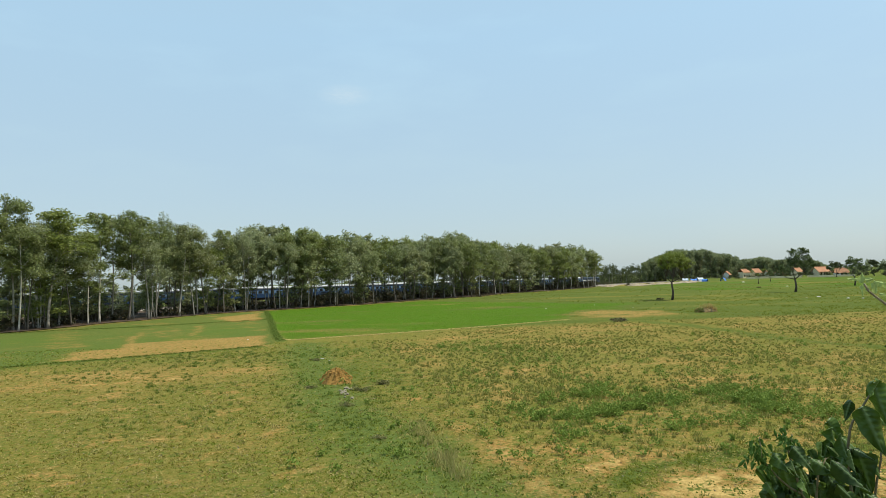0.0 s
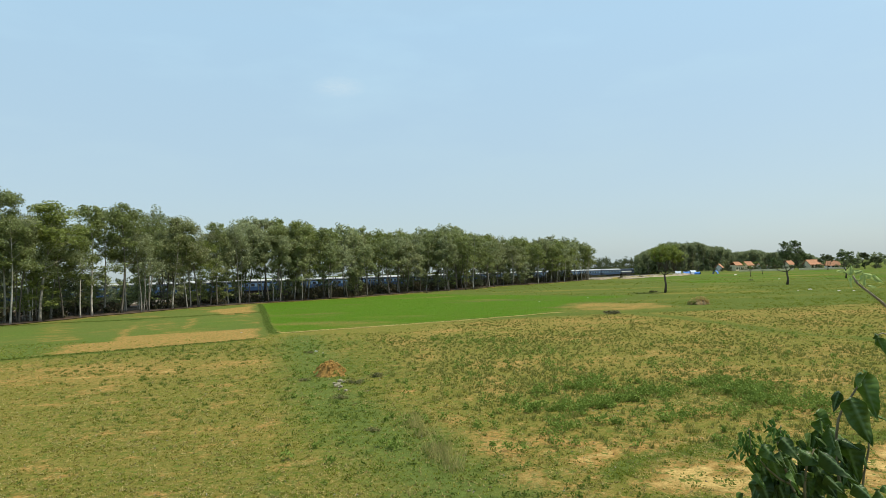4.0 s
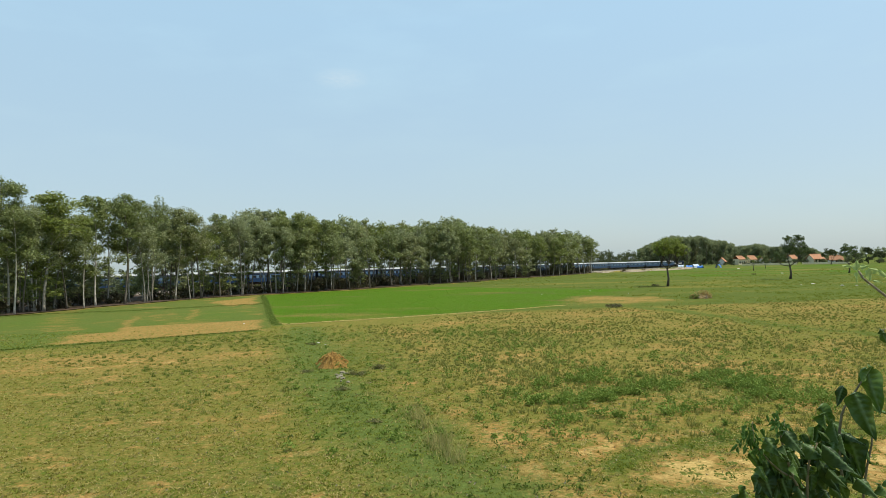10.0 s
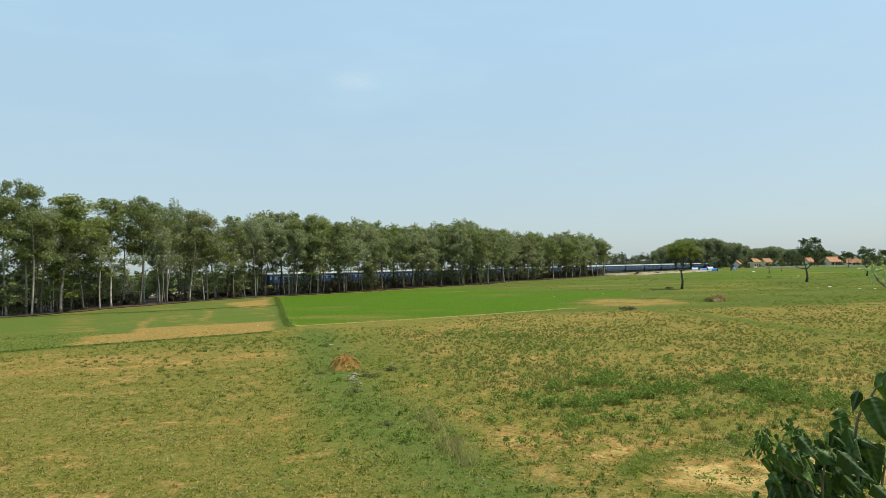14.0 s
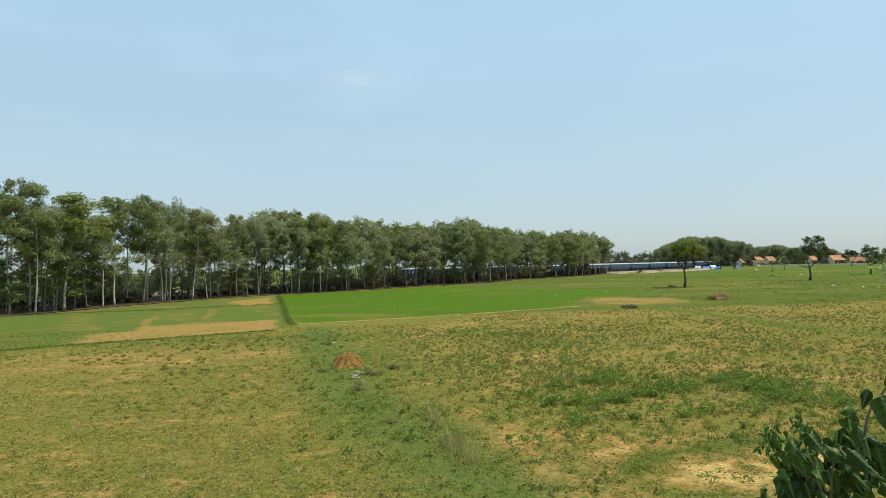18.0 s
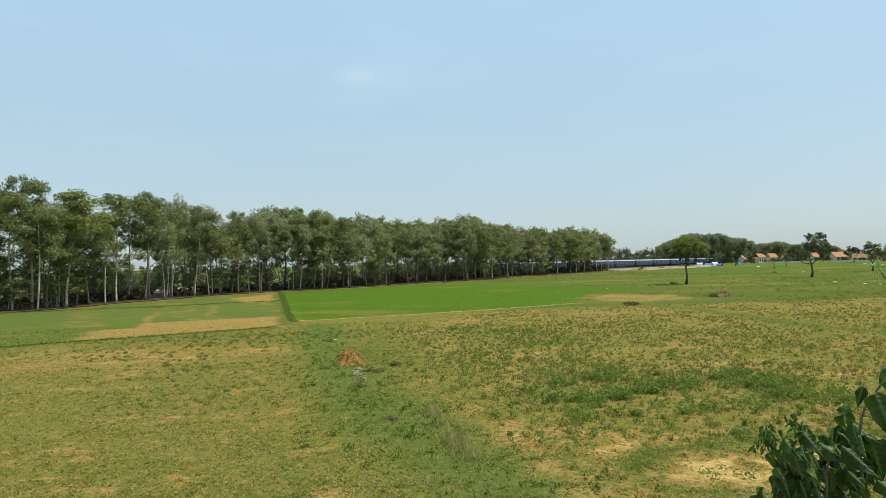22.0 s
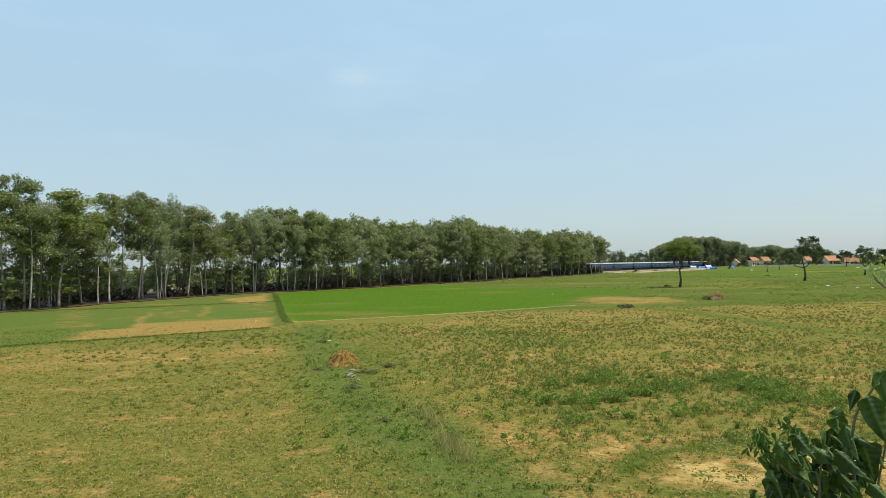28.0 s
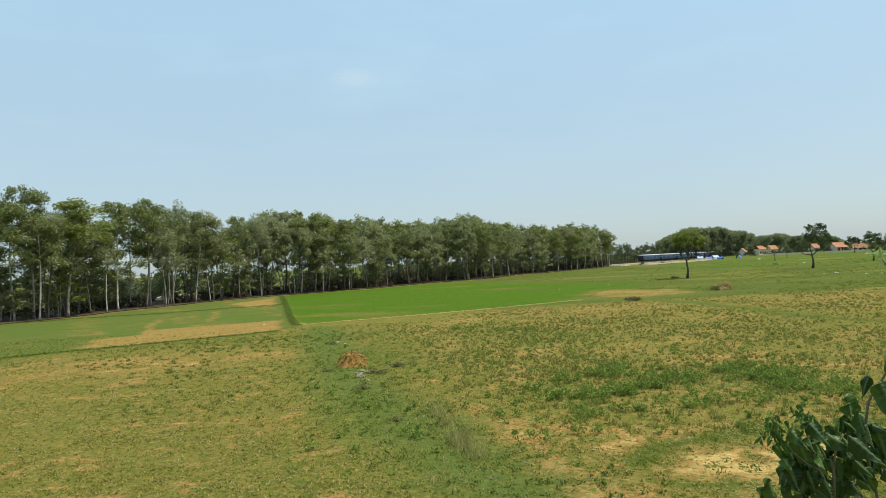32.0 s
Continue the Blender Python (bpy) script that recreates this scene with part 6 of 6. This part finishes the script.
def leaf_blade(ln, wd, seed, fold=0.35, curl=0.5):
    """One pointed leaf along -z from its stalk: folded on the midrib, puckered between the side veins, wavy at the margin and curled at the tip."""
    rng = random.Random(seed)
    vs, fs, rib = [], [], []
    n, ph = 22, rng.uniform(0, 6)
    tw = rng.uniform(-0.5, 0.5)
    out = rng.choice((0.12, 0.09, 0.06, -0.06))
    cols = (-1, -0.78, -0.52, -0.26, -0.05, 0.05, 0.26, 0.52, 0.78, 1)
    for i in range(n + 1):
        f = i / n
        w = wd * 0.58 * (f ** 0.62 * (1 - f) ** 0.85) / 0.406 + 0.0006
        zz = -ln * (0.6 * f + 0.4 * f ** 2.0)
        back = -out * ln * math.sin(math.pi * min(f * 0.75, 0.5)) * 0.8 - ln * curl * 0.15 * f * f
        bow = 0.07 * wd * math.sin(2.6 * f + ph)
        for k, c in enumerate(cols):
            a = tw * f
            px = c * w * (1 + 0.05 * math.sin(17 * f + ph + 3 * c)) + bow
            py = abs(c) * w * fold + 0.30 * wd * math.sin(8 * f + ph + 1.5 * c) * c * c + 0.085 * wd * math.sin(46 * f - 7 * abs(c)) * (1 - abs(c) ** 3) * min(1, abs(c) * 4)
            vs.append((px * math.cos(a) - py * math.sin(a), back + px * math.sin(a) + py * math.cos(a), zz))
            rib.append(0.8 if abs(c) < 0.1 else max(0.0, 0.22 * math.sin(46 * f - 7 * abs(c))) * (1 - abs(c)))
    m = len(cols)
    for i in range(n):
        for k in range(m - 1):
            a = i * m + k
            fs.append((a, a + 1, a + m + 1, a + m))
    return vs, fs, rib


def shrub_leaf(parent, seed, bx, bz, tx, tz, wd, by, mat, roll=0.0, name="leaf"):
    ln = math.hypot(tx - bx, tz - bz)
    rng = random.Random(seed)
    vs, fs, rib = leaf_blade(ln, wd, seed, rng.uniform(0.45, 0.95), rng.uniform(0.2, 0.9))
    me = bpy.data.meshes.new(name)
    me.from_pydata(vs, [], fs)
    at = me.attributes.new("rib", "FLOAT", "POINT")
    at.data.foreach_set("value", rib)
    me.materials.append(mat)
    me.polygons.foreach_set("use_smooth", [True] * len(fs))
    ob = new(name, me)
    ob.parent = parent
    a = math.degrees(math.atan2(tx - bx, bz - tz))
    # leaves turned to the light droop outwards and show their upper side
    tip = rng.uniform(-14, 2) if roll > 0 else rng.uniform(-6, 14)
    ob.matrix_basis = pose(bx, by, bz, 0, 0, 0) @ pose(0, 0, 0, 0, -a, 0) @ pose(0, 0, 0, tip, 0, 0) @ pose(0, 0, 0, 0, 0, roll + rng.uniform(-10, 10)) @ Matrix.Diagonal((1, 1, 1 / math.cos(radians(tip)), 1))
    return ob


# each leaf: stalk x and z, tip x and z, width, depth and turn about its midrib
SHOOT_TALL = [
    (1.111, 4.712, 1.145, 4.598, 0.054, 1.7, -50), (1.111, 4.718, 1.073, 4.681, 0.025, 1.68, 35), (1.044, 4.654, 1.089, 4.54, 0.059, 1.66, -12),
    (1.058, 4.66, 1.05, 4.606, 0.026, 1.72, -50), (1.141, 4.607, 1.193, 4.565, 0.021, 1.74, 45), (0.998, 4.588, 1.005, 4.51, 0.029, 1.67, 20),
    (1.0, 4.524, 0.967, 4.55, 0.017, 1.69, -20), (1.055, 4.533, 1.097, 4.423, 0.056, 1.7, -50), (0.997, 4.556, 0.991, 4.495, 0.022, 1.64, 40),
    (1.107, 4.525, 1.121, 4.452, 0.026, 1.72, 30), (1.019, 4.549, 1.061, 4.52, 0.02, 1.66, 45),
]
SHOOT_LEFT = [
    (0.782, 4.563, 0.82, 4.507, 0.029, 1.6, 30), (0.819, 4.584, 0.86, 4.518, 0.029, 1.58, 25), (0.82, 4.523, 0.858, 4.445, 0.039, 1.63, -50),
    (0.81, 4.552, 0.819, 4.513, 0.019, 1.57, 35), (0.875, 4.55, 0.918, 4.504, 0.034, 1.6, 28), (0.919, 4.545, 0.962, 4.478, 0.029, 1.62, 35),
    (0.905, 4.556, 0.978, 4.468, 0.030, 1.57, 32), (0.928, 4.5, 0.964, 4.42, 0.029, 1.62, 30), (0.935, 4.486, 0.987, 4.431, 0.02, 1.6, 42),
    (0.827, 4.512, 0.836, 4.455, 0.021, 1.56, 40),
]
SHOOT_LOW = [
    (0.888, 4.482, 0.897, 4.442, 0.029, 1.62, -20), (0.929, 4.443, 0.963, 4.405, 0.035, 1.66, -50), (0.768, 4.489, 0.785, 4.454, 0.019, 1.61, 30),
    (0.794, 4.458, 0.812, 4.401, 0.039, 1.63, -45), (1.006, 4.46, 1.045, 4.403, 0.029, 1.6, 30), (1.131, 4.407, 1.155, 4.363, 0.026, 1.7, 35),
    (0.833, 4.455, 0.853, 4.401, 0.029, 1.62, -40), (0.86, 4.441, 0.873, 4.393, 0.027, 1.6, 30), (0.994, 4.436, 1.024, 4.383, 0.026, 1.66, -45),
    (0.927, 4.429, 0.955, 4.385, 0.029, 1.6, 30), (1.174, 4.4, 1.198, 4.361, 0.021, 1.74, 30),
]
SHOOT_YOUNG = [(1.215, 4.976, 1.179, 4.978, 0.008, 1.9, 0), (1.214, 4.965, 1.209, 4.997, 0.017, 1.88, 20), (1.2, 4.962, 1.198, 4.93, 0.01, 1.86, 10), (1.237, 4.973, 1.259, 4.977, 0.014, 1.9, 0), (1.274, 4.971, 1.306, 4.956, 0.017, 1.92, 20), (1.288, 4.962, 1.318, 4.939, 0.014, 1.9, 10), (1.263, 4.965, 1.268, 4.936, 0.02, 1.9, -30), (1.273, 4.933, 1.297, 4.927, 0.007, 1.9, 0), (1.237, 4.952, 1.245, 4.937, 0.011, 1.9, -40)]
TWIG_DARK = [(1.280, 4.782, 1.304, 4.729, 0.022, 1.88, -40), (1.275, 4.792, 1.288, 4.775, 0.015, 1.88, 20)]


def build_shrub():
    t = root("leafy_shrub", "leafy shrub with dark glossy drooping leaves on the terrace", "shrub", pose(1.05, 1.68, 3.38))
    inv = Vector((1.05, 1.68, 3.38))

    def stem(pts, r0, r1, mat=M_TWIG):
        n = len(pts) - 1
        smooth(part("stem", tube([[(Vector(p) - inv, r0 + (r1 - r0) * k / n) for k, p in enumerate(pts)]], 7), mat, t))

    def up(y, *pts):
        return [(x, y, z) for x, z in pts]

    stem([(1.05, 1.68, 3.36), (1.06, 1.69, 3.9)] + up(1.70, (1.055, 4.319), (1.034, 4.421), (1.025, 4.513), (1.039, 4.589), (1.047, 4.609), (1.080, 4.654), (1.094, 4.674), (1.114, 4.709)), 0.005, 0.002)
    stem([(1.06, 1.69, 3.9)] + up(1.74, (1.115, 4.374), (1.126, 4.436), (1.142, 4.498), (1.144, 4.54)), 0.004, 0.002)
    stem([(1.02, 1.67, 3.36), (0.97, 1.65, 3.95)] + up(1.62, (0.893, 4.375), (0.862, 4.454), (0.841, 4.522), (0.833, 4.561), (0.841, 4.580), (0.844, 4.602)), 0.005, 0.0015)
    stem(up(1.62, (0.862, 4.454), (0.833, 4.470), (0.805, 4.495), (0.784, 4.519), (0.766, 4.544), (0.763, 4.598)), 0.003, 0.0012)
    stem(up(1.62, (0.893, 4.375), (0.896, 4.452), (0.903, 4.501), (0.925, 4.541)), 0.004, 0.002)
    stem([(1.08, 1.70, 3.36), (1.30, 1.80, 4.0), (1.44, 1.88, 4.55), (1.385, 1.90, 4.80)] + up(1.90, (1.332, 4.863), (1.308, 4.887), (1.272, 4.917), (1.244, 4.940), (1.231, 4.963)), 0.006, 0.0028, M_GREENTWIG)
    stem([(1.42, 1.88, 4.62)] + up(1.88, (1.36, 4.75), (1.314, 4.787), (1.295, 4.793), (1.279, 4.787)), 0.003, 0.0012, M_GREENTWIG)
    k = 0
    for rows, mat, wide in ((SHOOT_TALL, M_LEAF, 0.90), (SHOOT_LEFT, M_LEAF, 1.1), (SHOOT_LOW, M_LEAF, 1.1), (SHOOT_YOUNG, M_NEWLEAF, 0.95), (TWIG_DARK, M_LEAF, 1.1)):
        for bx, bz, tx, tz, wd, by, roll in rows:
            k += 1
            shrub_leaf(t, 500 + k, bx - inv.x, bz - inv.z, tx - inv.x, tz - inv.z, wd * wide, by - inv.y, mat, roll, name="young_leaf" if mat is M_NEWLEAF else "leaf")
    rng = random.Random(71)

    def fill(n, x0, x1, z0, z1, y0, y1, ln0, ln1, wd0, wd1):
        """Leaves hanging close together inside the shrub."""
        for q in range(n):
            bx, bz = rng.uniform(x0, x1), rng.uniform(z0, z1)
            shrub_leaf(t, rng.randrange(9999), bx - inv.x, bz - inv.z, bx + rng.uniform(-0.03, 0.05) - inv.x, bz - rng.uniform(ln0, ln1) - inv.z, rng.uniform(wd0, wd1), rng.uniform(y0, y1) - inv.y, M_LEAF, rng.choice((-45, -30, 20, 40)))

    fill(70, 0.80, 1.07, 4.10, 4.44, 1.64, 1.82, 0.05, 0.09, 0.024, 0.040)
    fill(50, 0.80, 1.00, 4.40, 4.53, 1.63, 1.74, 0.04, 0.075, 0.018, 0.034)
    fill(24, 1.02, 1.10, 4.40, 4.58, 1.72, 1.84, 0.05, 0.085, 0.022, 0.036)
    # sprigs of small young leaves at the shoot tips
    for cx, cz, rx, rz, n in ((0.757, 4.565, 0.022, 0.026, 34), (0.772, 4.535, 0.016, 0.018, 14), (0.828, 4.588, 0.016, 0.020, 26), (1.164, 4.384, 0.03, 0.03, 16)):
        for q in range(n):
            bx, bz = cx + rng.gauss(0, rx * 0.6), cz + rng.gauss(0, rz * 0.65)
            w = rng.uniform(-0.9, 0.9)
            ln = rng.uniform(0.014, 0.026)
            shrub_leaf(t, 900 + q, bx - inv.x, bz - inv.z, bx + ln * math.sin(w) - inv.x, bz - ln * math.cos(w) - inv.z, rng.uniform(0.0045, 0.0085), 1.62 + rng.uniform(-0.03, 0.03) - inv.y, M_SPRIG, rng.uniform(-50, 50), name="young_leaf")
    return t


M_SPRIG = leaf_mat("sprig_leaf", (0.035, 0.085, 0.012), (0.10, 0.19, 0.03), (0.06, 0.12, 0.02), 0.5, 0.25, 0.2)
SHRUB = build_shrub()


# ---- what moves ----
SWAY = [(0, 0.05), (1, -0.06), (1.5, -0.45), (2, -0.38), (2.5, -0.58), (3, -0.28), (3.5, -0.13), (5.5, -0.40), (6, -0.07), (7, 0.28), (7.5, -0.05), (8, -0.13), (9, 0.0), (10, 0.06),
        (11, -0.07), (12, -0.30), (12.5, -0.08), (13, -0.2), (14, -0.15), (14.5, -0.34), (16.5, 0.15), (17, 0.16), (17.5, 0.40), (18, 0.60), (18.5, 0.68), (19, 0.40), (20, 0.21), (21, -0.1),
        (22, -0.2), (23, -0.27), (24, -0.5), (25, -0.44), (25.5, -0.1), (27.5, -0.2), (28, -0.12), (29, -0.28), (30, -0.27), (31, -0.13), (32, -0.02)]


def motions():
    times = [0.0, 0.1] + [float(k) for k in range(1, 32)] + [31.9, 32.0]
    length = LOCO_LEN + COACH_PITCH * COACHES
    for ob, back in TRAIN:
        rows = []
        for t in times:
            way = TRAIN_TAIL + TRAIN_SPEED * (t - 13.0) + length - back
            p = track(way)
            rows.append((t, pose(p.x, p.y, RAIL_Z - GRADE * way, 0, 0, 90 - TRACK_TURN) @ pose(0, 0, 0, 0, math.degrees(GRADE), 0)))
        walk(ob, rows)
    # a light wind rocks the shrub on its root
    walk(SHRUB, [(t, pose(1.05, 1.68, 3.38, 0, a, 0)) for t, a in SWAY])


motions()
